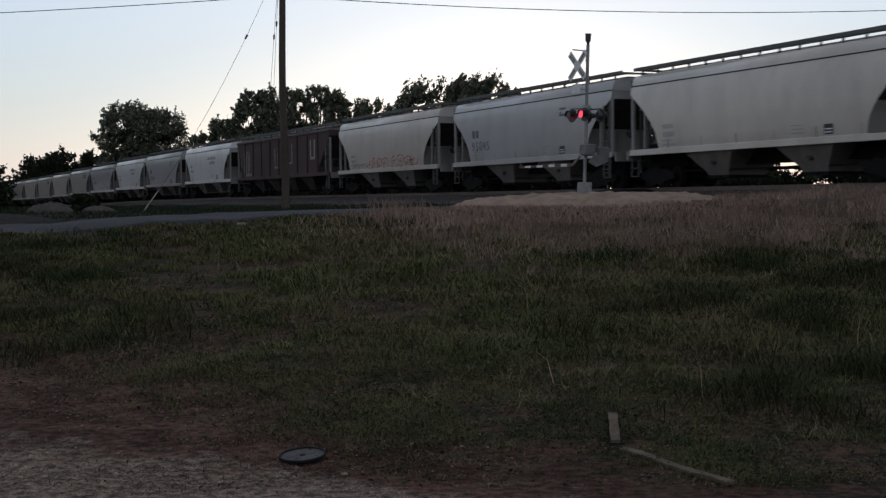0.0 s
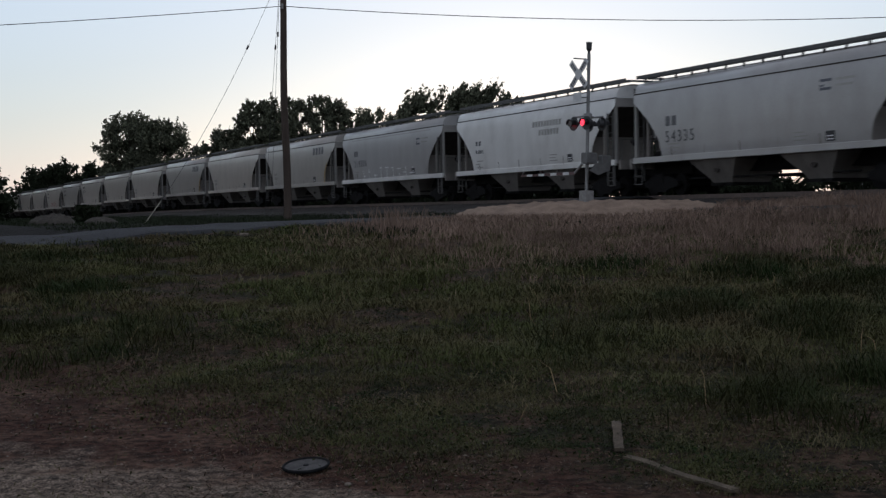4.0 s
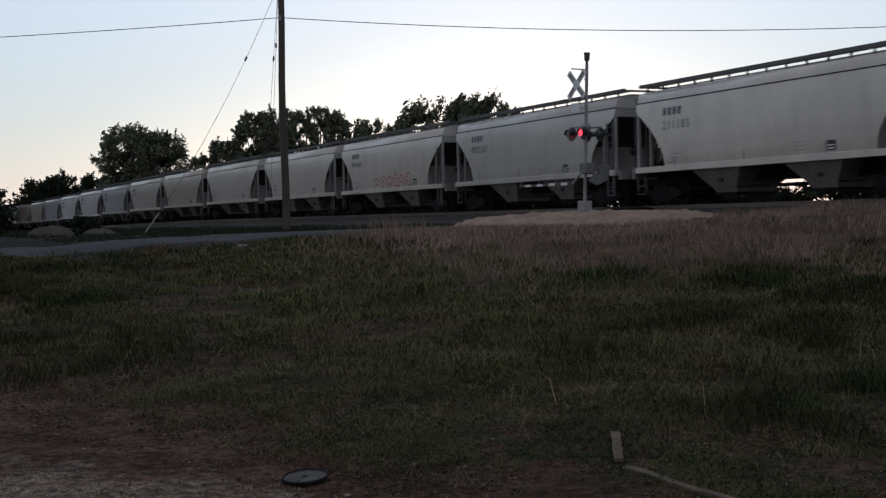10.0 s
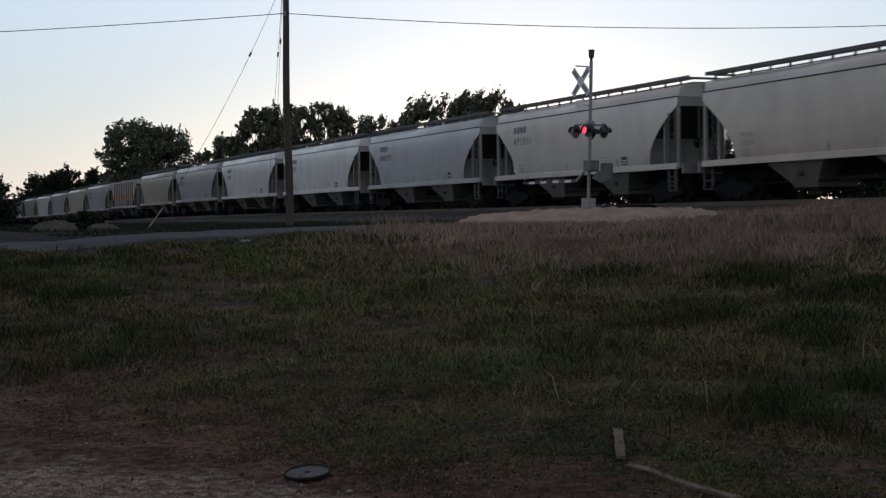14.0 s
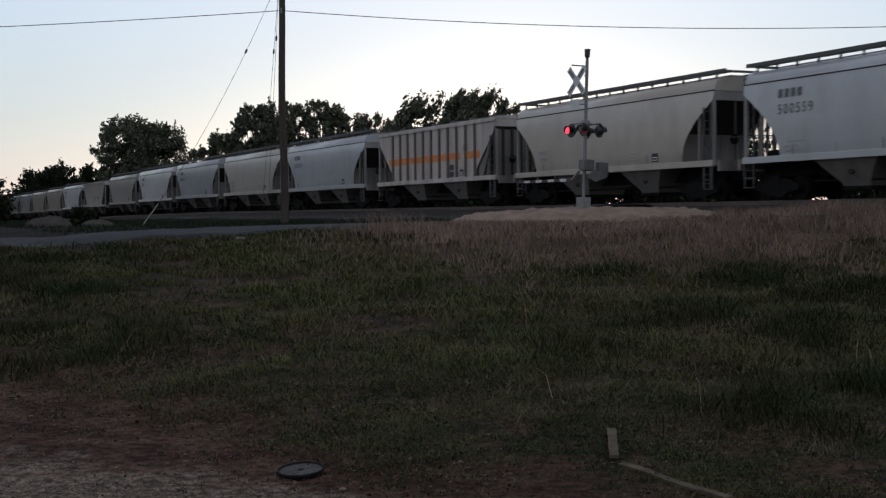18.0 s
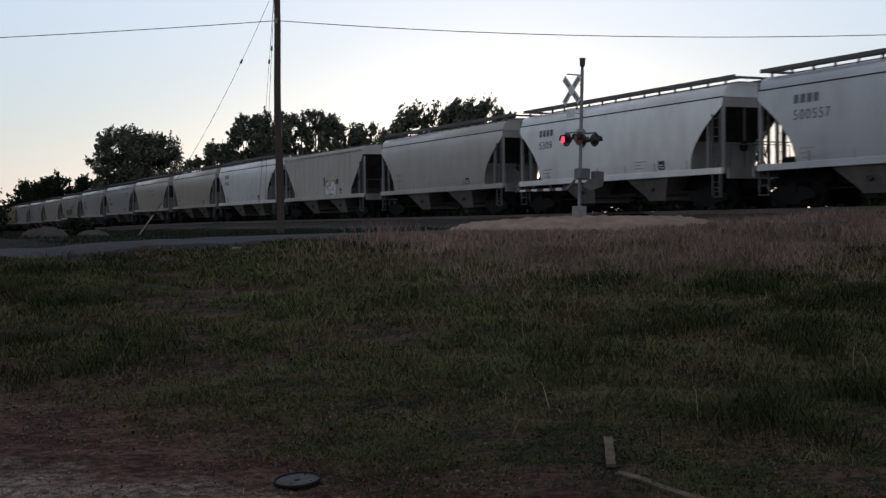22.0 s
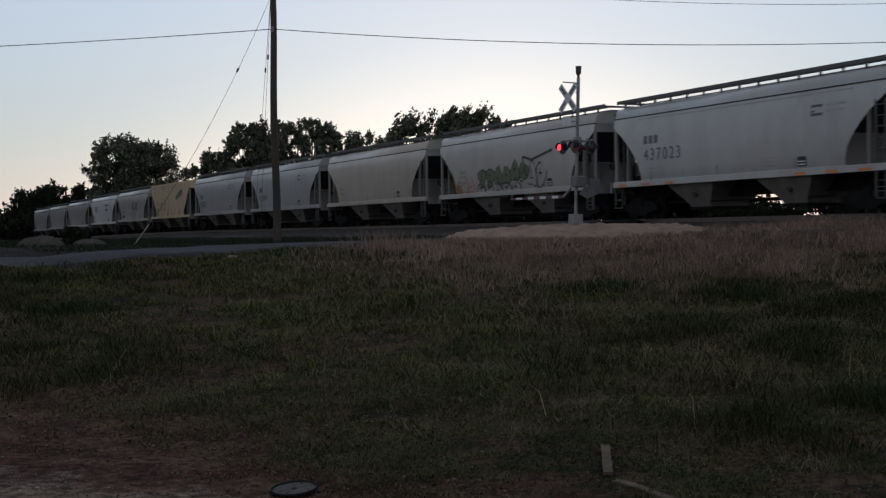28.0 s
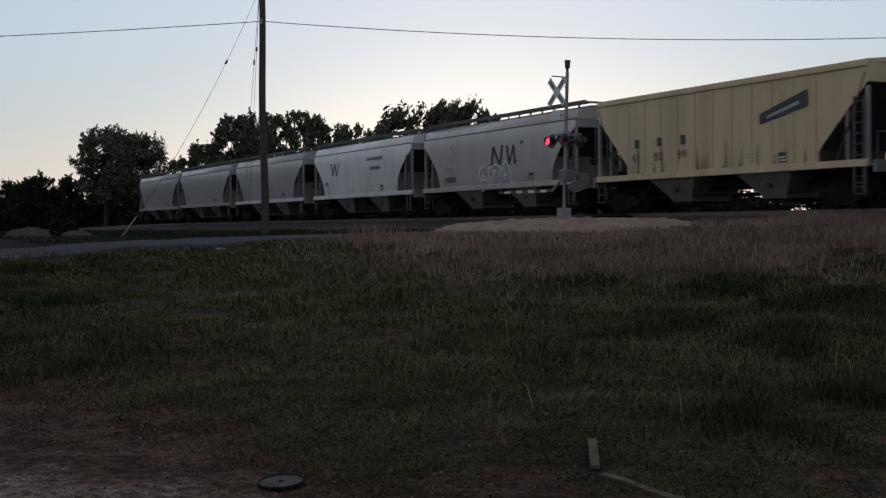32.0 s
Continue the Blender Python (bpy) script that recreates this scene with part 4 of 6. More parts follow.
# ---- crossing signal ----
FACE = math.degrees(math.atan2(0.53, 0.85))    # the lamps' axis against the x axis
flashers = []


def lamp_unit(parent, x, y, z, back, lit):
    """One lamp: dark round background, housing, visor and lens. It faces local -x, or +x where back."""
    f = 1 if back else -1
    bm = bmesh.new()
    rod(bm, (x, y, z), (x + f * 0.02, y, z), 0.26, seg=28)
    plate = part("background_disc", bm, M_BLACK, parent, "round black background disc")
    bm = bmesh.new()
    rod(bm, (x - f * 0.16, y, z), (x, y, z), 0.11, 0.17, seg=18)
    part("housing", bm, M_BLACK, plate)
    bm = bmesh.new()
    n, rows = 12, []
    for i in range(n + 1):
        a = radians(-20 + 220 * i / n)
        rows.append((bm.verts.new((x + f * 0.02, y + 0.165 * math.cos(a), z + 0.165 * math.sin(a))), bm.verts.new((x + f * 0.24, y + 0.175 * math.cos(a), z + 0.01 + 0.160 * math.sin(a)))))
    for (a, b), (c, d) in zip(rows, rows[1:]):
        bm.faces.new((a, b, d, c))
    bmesh.ops.solidify(bm, geom=bm.faces[:], thickness=0.008)
    part("visor", bm, M_BLACK, plate)
    if not back:
        # the lens insert: one face glows, the other is dark red glass
        bm = bmesh.new()
        rod(bm, (-0.012, 0, 0), (0.012, 0, 0), 0.125, seg=24)
        ob = part("lens", bm, M_REDGLASS, plate, "round red lens")
        ob.data.materials.append(M_LIT)
        for p in ob.data.polygons:
            p.material_index = 1 if p.normal.x < -0.5 else 0
        ob.matrix_basis = pose(x - 0.06, y, z)
        flashers.append((ob, (x - 0.18, y, z), lit))
    else:
        bm = bmesh.new()
        rod(bm, (x + 0.02, y, z), (x + 0.05, y, z), 0.15, seg=24)
        part("lens", bm, M_REDGLASS, plate)


def blade(sgn):
    bm = bmesh.new()
    box(bm, -0.012, 0.012, -0.68, 0.68, -0.125, 0.125, 0.003)
    bmesh.ops.rotate(bm, verts=bm.verts, matrix=Matrix.Rotation(radians(45 * sgn), 3, 'X'))
    bmesh.ops.translate(bm, verts=bm.verts, vec=(-0.03 - 0.014 * (sgn > 0), 0, 0))
    return bm


def signal():
    sg = empty("crossing_signal")
    tagged(sg, "grey steel crossing signal with crossbuck and red flashing lamps", "crossing signal")
    bm = bmesh.new()
    rod(bm, (0, 0, 0.3), (0, 0, 5.55), 0.065, seg=16)
    part("mast", bm, M_GALV, sg)
    bm = bmesh.new()
    box(bm, -0.2, 0.2, -0.2, 0.2, -0.15, 0.42, 0.02)
    part("junction_base", bm, M_CONC, sg, "pale grey base box")
    bm = bmesh.new()
    rod(bm, (0, 0, 5.55), (0, 0, 5.68), 0.05, seg=12)
    rod(bm, (0, 0, 5.66), (0, 0, 5.72), 0.07, 0.10, seg=14)
    rod(bm, (0, 0, 5.72), (0, 0, 5.95), 0.10, 0.11, seg=14)
    rod(bm, (0, 0, 5.95), (0, 0, 5.98), 0.12, seg=14)
    part("bell", bm, M_BLACK, sg, "dark electronic bell")
    bm = bmesh.new()
    rod(bm, (0.05, 0, 5.34), (-0.72, 0.0, 5.32), 0.025, seg=8)
    rod(bm, (-0.10, 0, 4.98), (0.05, 0, 4.98), 0.03, seg=8)
    rod(bm, (-0.10, 0, 4.45), (0.05, 0, 4.45), 0.03, seg=8)
    part("bracket", bm, M_GALV, sg)
    cb = empty("crossbuck")
    cb.parent = sg
    cb.matrix_basis = pose(-0.44, 0.0, 4.75)
    part("blade", blade(1), M_WHITE, cb)
    part("blade", blade(-1), M_WHITE, cb)
    for sgn in (1, -1):
        for d in (-1, 1):
            for i in range(4):
                bm = bmesh.new()
                u = d * (0.24 + 0.10 * i)
                box(bm, -0.048, -0.046, u - 0.03, u + 0.03, -0.065, 0.065)
                bmesh.ops.rotate(bm, verts=bm.verts, matrix=Matrix.Rotation(radians(45 * sgn), 3, 'X'))
                bmesh.ops.translate(bm, verts=bm.verts, vec=(-0.014 * (sgn > 0), 0, 0))
                part("lettering_bar", bm, M_MARK, cb)
    bm = bmesh.new()
    box(bm, -0.52, -0.50, -0.24, 0.24, 3.72, 4.06, 0.004)
    part("track_sign", bm, M_WHITE, sg, "small pale sign plate")
    bm = bmesh.new()
    rod(bm, (-0.5, 0, 3.9), (0, 0, 3.9), 0.02, seg=6)
    part("sign_bracket", bm, M_GALV, sg)
    bm = bmesh.new()
    for x in (-0.30, 0.30):
        rod(bm, (x, -0.52, 3.18), (x, 0.52, 3.18), 0.035, seg=8)
        rod(bm, (0, 0, 3.25), (x, 0, 3.18), 0.035, seg=8)
    box(bm, -0.12, 0.12, -0.12, 0.12, 3.12, 3.32, 0.02)
    for x in (-0.30, 0.30):
        for y in (-0.38, 0.38):
            rod(bm, (x, y, 3.18), (x, y, 2.98), 0.03, seg=8)
    part("lamp_crossarm", bm, M_GALV, sg)
    lamp_unit(sg, -0.36, 0.38, 2.92, False, True)
    lamp_unit(sg, -0.36, -0.38, 2.92, False, False)
    lamp_unit(sg, 0.36, 0.38, 2.92, True, False)
    lamp_unit(sg, 0.36, -0.38, 2.92, True, False)
    bm = bmesh.new()
    box(bm, -0.24, 0.26, -0.30, 0.08, 1.42, 1.84, 0.03)
    gear = part("gate_machine", bm, M_GEAR, sg, "grey gate motor box")
    bm = bmesh.new()
    box(bm, 0.36, 0.80, -0.45, -0.20, 1.35, 1.75, 0.02)
    part("counterweight", bm, M_GEAR, gear)
    bm = bmesh.new()
    prism(bm, [(-0.2, 1.15), (0.2, 1.0), (0.75, 1.2), (0.75, 1.4), (0.1, 1.45)], -0.45, -0.40)
    part("counterweight_arm", bm, M_GEAR, gear)
    # the lowered arm lies across the lane
    arm = empty("gate_arm")
    arm.parent = sg
    n = 9
    for i in range(n):
        bm = bmesh.new()
        y0, y1 = 0.1 + i * 0.39, 0.1 + (i + 1) * 0.39
        h0 = 0.055 - 0.002 * i
        box(bm, -0.47, -0.43, y0, y1, 1.06 - h0, 1.06 + h0)
        part("stripe", bm, M_WHITE if i % 2 else M_REDSTRIPE, arm)
    bm = bmesh.new()
    rod(bm, (-0.45, -0.3, 1.4), (-0.45, 0.15, 1.06), 0.05, seg=8)
    part("arm_bracket", bm, M_GALV, arm)
    for i, y in enumerate((1.2, 2.3, 3.5)):
        bm = bmesh.new()
        rod(bm, (-0.45, y, 1.12), (-0.45, y, 1.22), 0.05, seg=10)
        part("arm_lamp", bm, M_REDGLASS, arm)
    sg.matrix_basis = pose(4.78, 44.0, 1.78, 0, 2.2, FACE) @ Matrix.Diagonal((0.91, 0.91, 0.91, 1))


# ---- utility pole, wires ----
POLE = (-6.25, 50.5)


def wire(name, pts, r, label, category="wire"):
    v, f = [], []
    for i, p in enumerate(pts):
        for k in range(4):
            a = math.pi / 2 * k
            v.append((p[0], p[1] + r * math.cos(a), p[2] + r * math.sin(a)))
        if i:
            for k in range(4):
                f.append(((i - 1) * 4 + k, (i - 1) * 4 + (k + 1) % 4, i * 4 + (k + 1) % 4, i * 4 + k))
    return tagged(mesh_part(name, v, f, M_WIRE), label, category)


def span(a, b, sag, n=40):
    return [(a[0] + (b[0] - a[0]) * u, a[1] + (b[1] - a[1]) * u, a[2] + (b[2] - a[2]) * u - 4 * sag * u * (1 - u)) for u in (i / n for i in range(n + 1))]


def utility_pole():
    p = empty("utility_pole")
    px, py = POLE
    base = gz(px, py)
    bm = bmesh.new()
    prev = None
    for i in range(13):
        z = -0.4 + i * 1.05
        r = 0.158 - 0.004 * i
        cx, cy = 0.03 * math.sin(i * 0.9), 0.02 * math.sin(i * 1.3)
        row = [bm.verts.new((cx + r * math.cos(2 * math.pi * k / 14), cy + r * math.sin(2 * math.pi * k / 14), z)) for k in range(14)]
        if prev:
            for k in range(14):
                bm.faces.new((prev[k], prev[(k + 1) % 14], row[(k + 1) % 14], row[k])).smooth = True
        prev = row
    bm.faces.new(prev)
    part("shaft", bm, M_POLE, p)
    bm = bmesh.new()
    box(bm, -1.0, 1.0, -0.06, 0.06, 10.3, 10.42, 0.01)
    part("crossarm", bm, M_POLE, p)
    for x in (-0.85, 0.85):
        bm = bmesh.new()
        rod(bm, (x, 0, 10.42), (x, 0, 10.60), 0.05, 0.035, seg=10)
        part("insulator", bm, M_CONC, p)
    bm = bmesh.new()
    rod(bm, (0, -0.19, 9.6 - base - 0.1), (0, -0.19, 9.6 - base + 0.1), 0.05, seg=10)
    part("wire_clamp", bm, M_GALV, p)
    tagged(p, "tall dark weathered wooden utility pole carrying wires", "utility pole")
    p.matrix_basis = pose(px, py, base, 0, -0.15, 0)
    top = base + 10.6
    wire("service_wire", span((px, py - 0.19, 9.6), (34, 49, 9.50), 0.88), 0.015, "thin overhead service wire strung from the wooden pole")
    wire("service_wire", span((px, py - 0.19, 9.6), (-48, 51, 9.0), 0.47), 0.015, "thin overhead service wire strung from the wooden pole")
    for dx, sag in ((-0.85, 1.2), (0.85, 1.6)):
        wire("power_line", span((px + dx, py, top), (38 + dx, 50, 11.9), sag), 0.010, "fine power line from the pole's crossarm")
        wire("power_line", span((px + dx, py, top), (-46 + dx, 51, 11.6), 1.0), 0.010, "fine power line from the pole's crossarm")
    # guys
    ax, ay = GUY
    az_ = gz(ax, ay)
    g = empty("guy_wire")
    tagged(g, "slanting guy wire with pale guard at its foot", "guy wire")
    a, b = Vector((px - 0.1, py, base + 9.6)), Vector((ax, ay, az_))
    bm = bmesh.new()
    slack = [Vector(p) for p in span(a, b, 0.65, 16)]
    for p0, p1 in zip(slack, slack[1:]):
        rod(bm, p0, p1, 0.008, seg=5)
    part("strand", bm, M_WIRE, g)
    bm = bmesh.new()
    rod(bm, b, b + (slack[-3] - b).normalized() * 1.0, 0.022, seg=8)
    part("guard", bm, M_YELLOW, g, "pale plastic guy guard")
    bm = bmesh.new()
    rod(bm, slack[4], slack[4] + (slack[5] - slack[4]) * 0.22, 0.04, seg=8)
    part("strain_insulator", bm, M_BLACK, g)
    for dx, ty, ins in ((-4.4, 78.0, 0.17), (-5.0, 79.5, 0.21)):
        g2 = empty("guy_wire")
        tagged(g2, "steep guy wire with a small dark insulator", "guy wire")
        b2 = Vector((px + dx, ty, gz(px + dx, ty)))
        bm = bmesh.new()
        rod(bm, a, b2, 0.009, seg=5)
        part("strand", bm, M_WIRE, g2)
        bm = bmesh.new()
        rod(bm, a + (b2 - a) * ins, a + (b2 - a) * (ins + 0.012), 0.04, seg=8)
        part("strain_insulator", bm, M_BLACK, g2)


GUY = (-10.9, 46.5)

# ---- trees and shrubs ----


def leaf_cloud(centres, sizes, per, size, flat=0.8, sweep=(0, 0, 0)):
    """Many small leaf sprays scattered round the given centres, thinning outwards."""
    m = len(centres)
    cs = np.repeat(np.array(centres, float), per, axis=0)
    ss = np.repeat(np.array(sizes, float), per)[:, None]
    n = len(cs)
    off = np.clip(rng.normal(size=(n, 3)), -1.6, 1.6) * np.array([0.55, 0.55, 0.55 * flat])
    # every clump is drawn out along a few twigs that point outwards and up
    twig = rng.normal(size=(m * 3, 3)) + np.array([0, 0, 0.9]) + np.array(sweep) * 0.7
    twig /= np.linalg.norm(twig, axis=1)[:, None]
    pick = np.repeat(np.arange(m), per) * 3 + rng.integers(0, 3, n)
    along = rng.random((n, 1)) ** 0.8
    on_twig = twig[pick] * along * 1.75 + rng.normal(size=(n, 3)) * 0.17 * (1.3 - along)
    c = cs + np.where(rng.random((n, 1)) < 0.45, on_twig, off) * ss
    c = c + rng.random((n, 1)) ** 2 * ss * np.array(sweep)
    a = rng.normal(size=(n, 3)) + np.array(sweep) * 0.8
    a /= np.linalg.norm(a, axis=1)[:, None]
    b = rng.normal(size=(n, 3))
    b = b - (a * b).sum(1, keepdims=True) * a
    b /= np.linalg.norm(b, axis=1)[:, None]
    k = size * (0.5 + 0.9 * rng.random((n, 1)))
    v = np.stack([c - a * k, c + b * k * 0.42, c + a * k, c - b * k * 0.42], 1).reshape(-1, 3)
    return v, n


def tree(x, y, h, w, seed, lean=0.0, low=0.22, clumps=46, per=110, leaf=0.33, sweep=(0, 0, 0.3), limbs=12, full=1.0, leaves=None,
         label="leafy oak tree dark against the evening sky"):
    """A trunk, limbs that reach out to leaf clumps, and an uneven crown with gaps."""
    r = random.Random(seed)
    t = empty("tree")
    tagged(t, label, "tree")
    fork = Vector((lean * 0.25, 0, h * (low + 0.12)))
    bm = bmesh.new()
    rod(bm, (0, 0, -0.4), fork, 0.026 * h, 0.017 * h, seg=10)
    part("trunk", bm, M_BARK, t)
    lobes = [(r.uniform(0, 6.28), r.uniform(0.75, 1.12)) for _ in range(5)]
    pts, sizes = [], []
    for i in range(clumps):
        a = r.uniform(0, 6.28)
        u = r.uniform(-0.85, 1.0)
        k = min(1.12, max(v * (0.6 + 0.4 * math.cos(a - p)) for p, v in lobes) + 0.12)
        d = (0.35 + 0.65 * r.random() ** 0.45) * k * full
        ring_ = math.sqrt(max(0.05, 1 - (u * 0.92) ** 2))
        p = Vector((math.cos(a) * ring_ * w * 0.46 * d + lean * (u + 1) * 0.5, math.sin(a) * ring_ * w * 0.46 * d, h * (low + (1 - low) * (0.5 + 0.46 * u * (0.8 + 0.2 * d)))))
        pts.append(p)
        sizes.append(w * r.uniform(0.045, 0.115) + 0.15)
    # the tallest clump sets the height
    top = max(p.z + s * 0.9 for p, s in zip(pts, sizes))
    for p in pts:
        p.z *= h / top
    order = sorted(range(clumps), key=lambda i: -pts[i].z)
    for i in order[::max(1, clumps // limbs)]:
        mid = fork.lerp(pts[i], 0.5) + Vector((r.uniform(-1, 1), r.uniform(-1, 1), 0.6)) * w * 0.04
        b2 = bmesh.new()
        rod(b2, fork, mid, 0.009 * h, 0.006 * h, seg=6)
        rod(b2, mid, pts[i], 0.006 * h, 0.02, seg=6)
        part("limb", b2, M_BARK, t)
    v, n = leaf_cloud([tuple(p) for p in pts], sizes, per, leaf, 0.85, sweep)
    mesh_part("crown", v.tolist(), np.arange(4 * n).reshape(-1, 4).tolist(), leaves or M_LEAF, t)
    t.matrix_basis = pose(x, y, gz(x, y))
    return t


def shrub(x, y, w, h, seed, label="dark leafy shrub behind the track", per=60, leaf=0.16, name="shrub", clumps=18):
    r = random.Random(seed)
    t = empty(name)
    tagged(t, label, "shrub")
    tips, sizes = [], []
    bm = bmesh.new()
    for i in range(clumps):
        a = r.uniform(0, 6.3)
        d = math.sqrt(r.random())
        p = (math.cos(a) * d * w * 0.42, math.sin(a) * d * w * 0.35, h * r.uniform(0.12, 0.86) * (1 - 0.25 * d))
        if i < 8:
            rod(bm, (p[0] * 0.2, p[1] * 0.2, -0.1), p, 0.03, 0.01, seg=5)
        tips.append(p)
        sizes.append(min(w * 0.22, h * 0.24))
    part("stem", bm, M_BARK, t)
    v, n = leaf_cloud(tips, sizes, per, leaf, 0.8)
    v[:, 2] = np.clip(v[:, 2], 0.0, h)
    mesh_part("foliage", v.tolist(), np.arange(4 * n).reshape(-1, 4).tolist(), M_HEDGE, t)
    t.matrix_basis = pose(x, y, gz(x, y))
    return t


# ---- grass ----
def blades(name, xy, hgt, wid, lean, material, label):
    n = len(xy)
    z = ground_z(xy[:, 0], xy[:, 1])
    a = rng.uniform(0, 2 * np.pi, n)
    side = np.stack([np.cos(a), np.sin(a), np.zeros(n)], 1) * wid[:, None] / 2
    b = rng.uniform(0, 2 * np.pi, n)
    lv = np.stack([np.cos(b), np.sin(b), np.zeros(n)], 1) * (hgt * lean * rng.uniform(0.2, 1.2, n))[:, None]
    p = np.stack([xy[:, 0], xy[:, 1], z - 0.02], 1)
    up = np.array([0, 0, 1.0])[None] * hgt[:, None]
    m = p + up * 0.55 + lv * 0.3
    tip = p + up * (1 - 0.25 * lean) + lv
    v = np.stack([p - side, p + side, m - side * 0.7, m + side * 0.7, tip], 1).reshape(-1, 3)
    i = np.arange(n)[:, None] * 5
    me = bpy.data.meshes.new(name)
    quads = np.concatenate([i, i + 1, i + 3, i + 2], 1)
    tris = np.concatenate([i + 2, i + 3, i + 4], 1)
    loops = np.concatenate([quads, tris], 1).ravel()
    me.vertices.add(len(v))
    me.vertices.foreach_set("co", v.ravel())
    me.loops.add(len(loops))
    me.loops.foreach_set("vertex_index", loops)
    me.polygons.add(2 * n)
    st = np.stack([np.arange(n) * 7, np.arange(n) * 7 + 4], 1).ravel()
    me.polygons.foreach_set("loop_start", st)
    me.update(calc_edges=True)
    me.validate()
    me.materials.append(material)
    return tagged(new(name, me), label, "grass", kind="stuff")


def lattice(x, y, seed):
    h = np.sin(x * 127.1 + y * 311.7 + seed * 74.7) * 43758.5453
    return h - np.floor(h)


def clump(xy, size, seed, lo=0.40, hi=0.60):
    """0 in the gaps, 1 inside irregular patches of about the given size."""
    total = 0.0
    for k, weight in ((1.0, 0.62), (2.3, 0.38)):
        u, v = xy[:, 0] * k / size + 7.3 * seed, xy[:, 1] * k / size + 3.1 * seed
        i, j = np.floor(u), np.floor(v)
        a, b = smooth(0, 1, u - i), smooth(0, 1, v - j)
        low = lattice(i, j, seed) * (1 - a) + lattice(i + 1, j, seed) * a
        high = lattice(i, j + 1, seed) * (1 - a) + lattice(i + 1, j + 1, seed) * a
        total = total + weight * (low * (1 - b) + high * b)
    return smooth(lo, hi, total)


def patchy(xy, f=0.5, seed=0.0):
    """A smooth 0..1 field that makes tufts and bare spots."""
    x, y = xy[:, 0], xy[:, 1]
    s = np.sin(x * 1.9 * f + seed) + np.sin(y * 1.3 * f + 1.7 + seed) + np.sin((x + y) * 2.7 * f + 0.4) + np.sin((x - 1.6 * y) * 1.1 * f + 2.2 * seed) + np.sin((2.1 * x + 0.6 * y) * 3.1 * f)
    return 0.5 + s / 7


def field(n, y0, y1, power=1.0):
    """Points spread over the view's wedge of the field, denser near the eye."""
    y = y0 + (y1 - y0) * rng.random(n) ** power
    x = (rng.random(n) * 2 - 1) * (y * 0.39 + 0.6)
    return np.stack([x, y], 1)


def clear_of_road(xy, mask=False, verge=False):
    keep = np.ones(len(xy), bool)
    beyond = ((xy[:, 0] + 9.7) * -0.82 + (xy[:, 1] - 29.3) * 0.575 > 1.4) & (xy[:, 0] < -0.5)
    if not verge:
        keep &= ~beyond
    for (x0, y0), (x1, y1) in zip(ROAD_L, ROAD_L[1:]):
        d = np.array([x1 - x0, y1 - y0])
        t = np.clip(((xy - (x0, y0)) @ d) / (d @ d), 0, 1)
        keep &= np.linalg.norm(xy - (np.array([x0, y0]) + t[:, None] * d), axis=1) > 2.0
    return keep if mask else xy[keep]


def tufts(n, y0, y1, per, spread, power=1.0):
    """Blade roots gathered into tufts."""
    c = field(n, y0, y1, power)
    xy = np.repeat(c, per, axis=0)
    k = np.repeat(rng.random(n), per)
    return xy + rng.normal(size=xy.shape) * spread, k


def dryness(xy):
    """How far the tall dry grass has taken over."""
    px = xy[:, 0] / xy[:, 1]
    return np.clip((px + 0.15) / 0.24, 0, 1) ** 1.2 * np.clip((xy[:, 1] - 15 - 12 * np.clip(0.12 - px, 0, 1)) / 8, 0, 1)


def bare(xy):
    """A worn patch of dead straw in the middle of the field, and one by the drive."""
    x, y = xy[:, 0], xy[:, 1]
    return np.maximum(np.exp(-(((x + 2.0) / 2.6) ** 2 + ((y - 12.6) / 2.5) ** 2)), 0.7 * np.exp(-(((x - 1.6) / 0.9) ** 2 + ((y - 10.6) / 0.8) ** 2))) * np.clip(0.4 + patchy(xy, 1.7, 5.0), 0, 1)


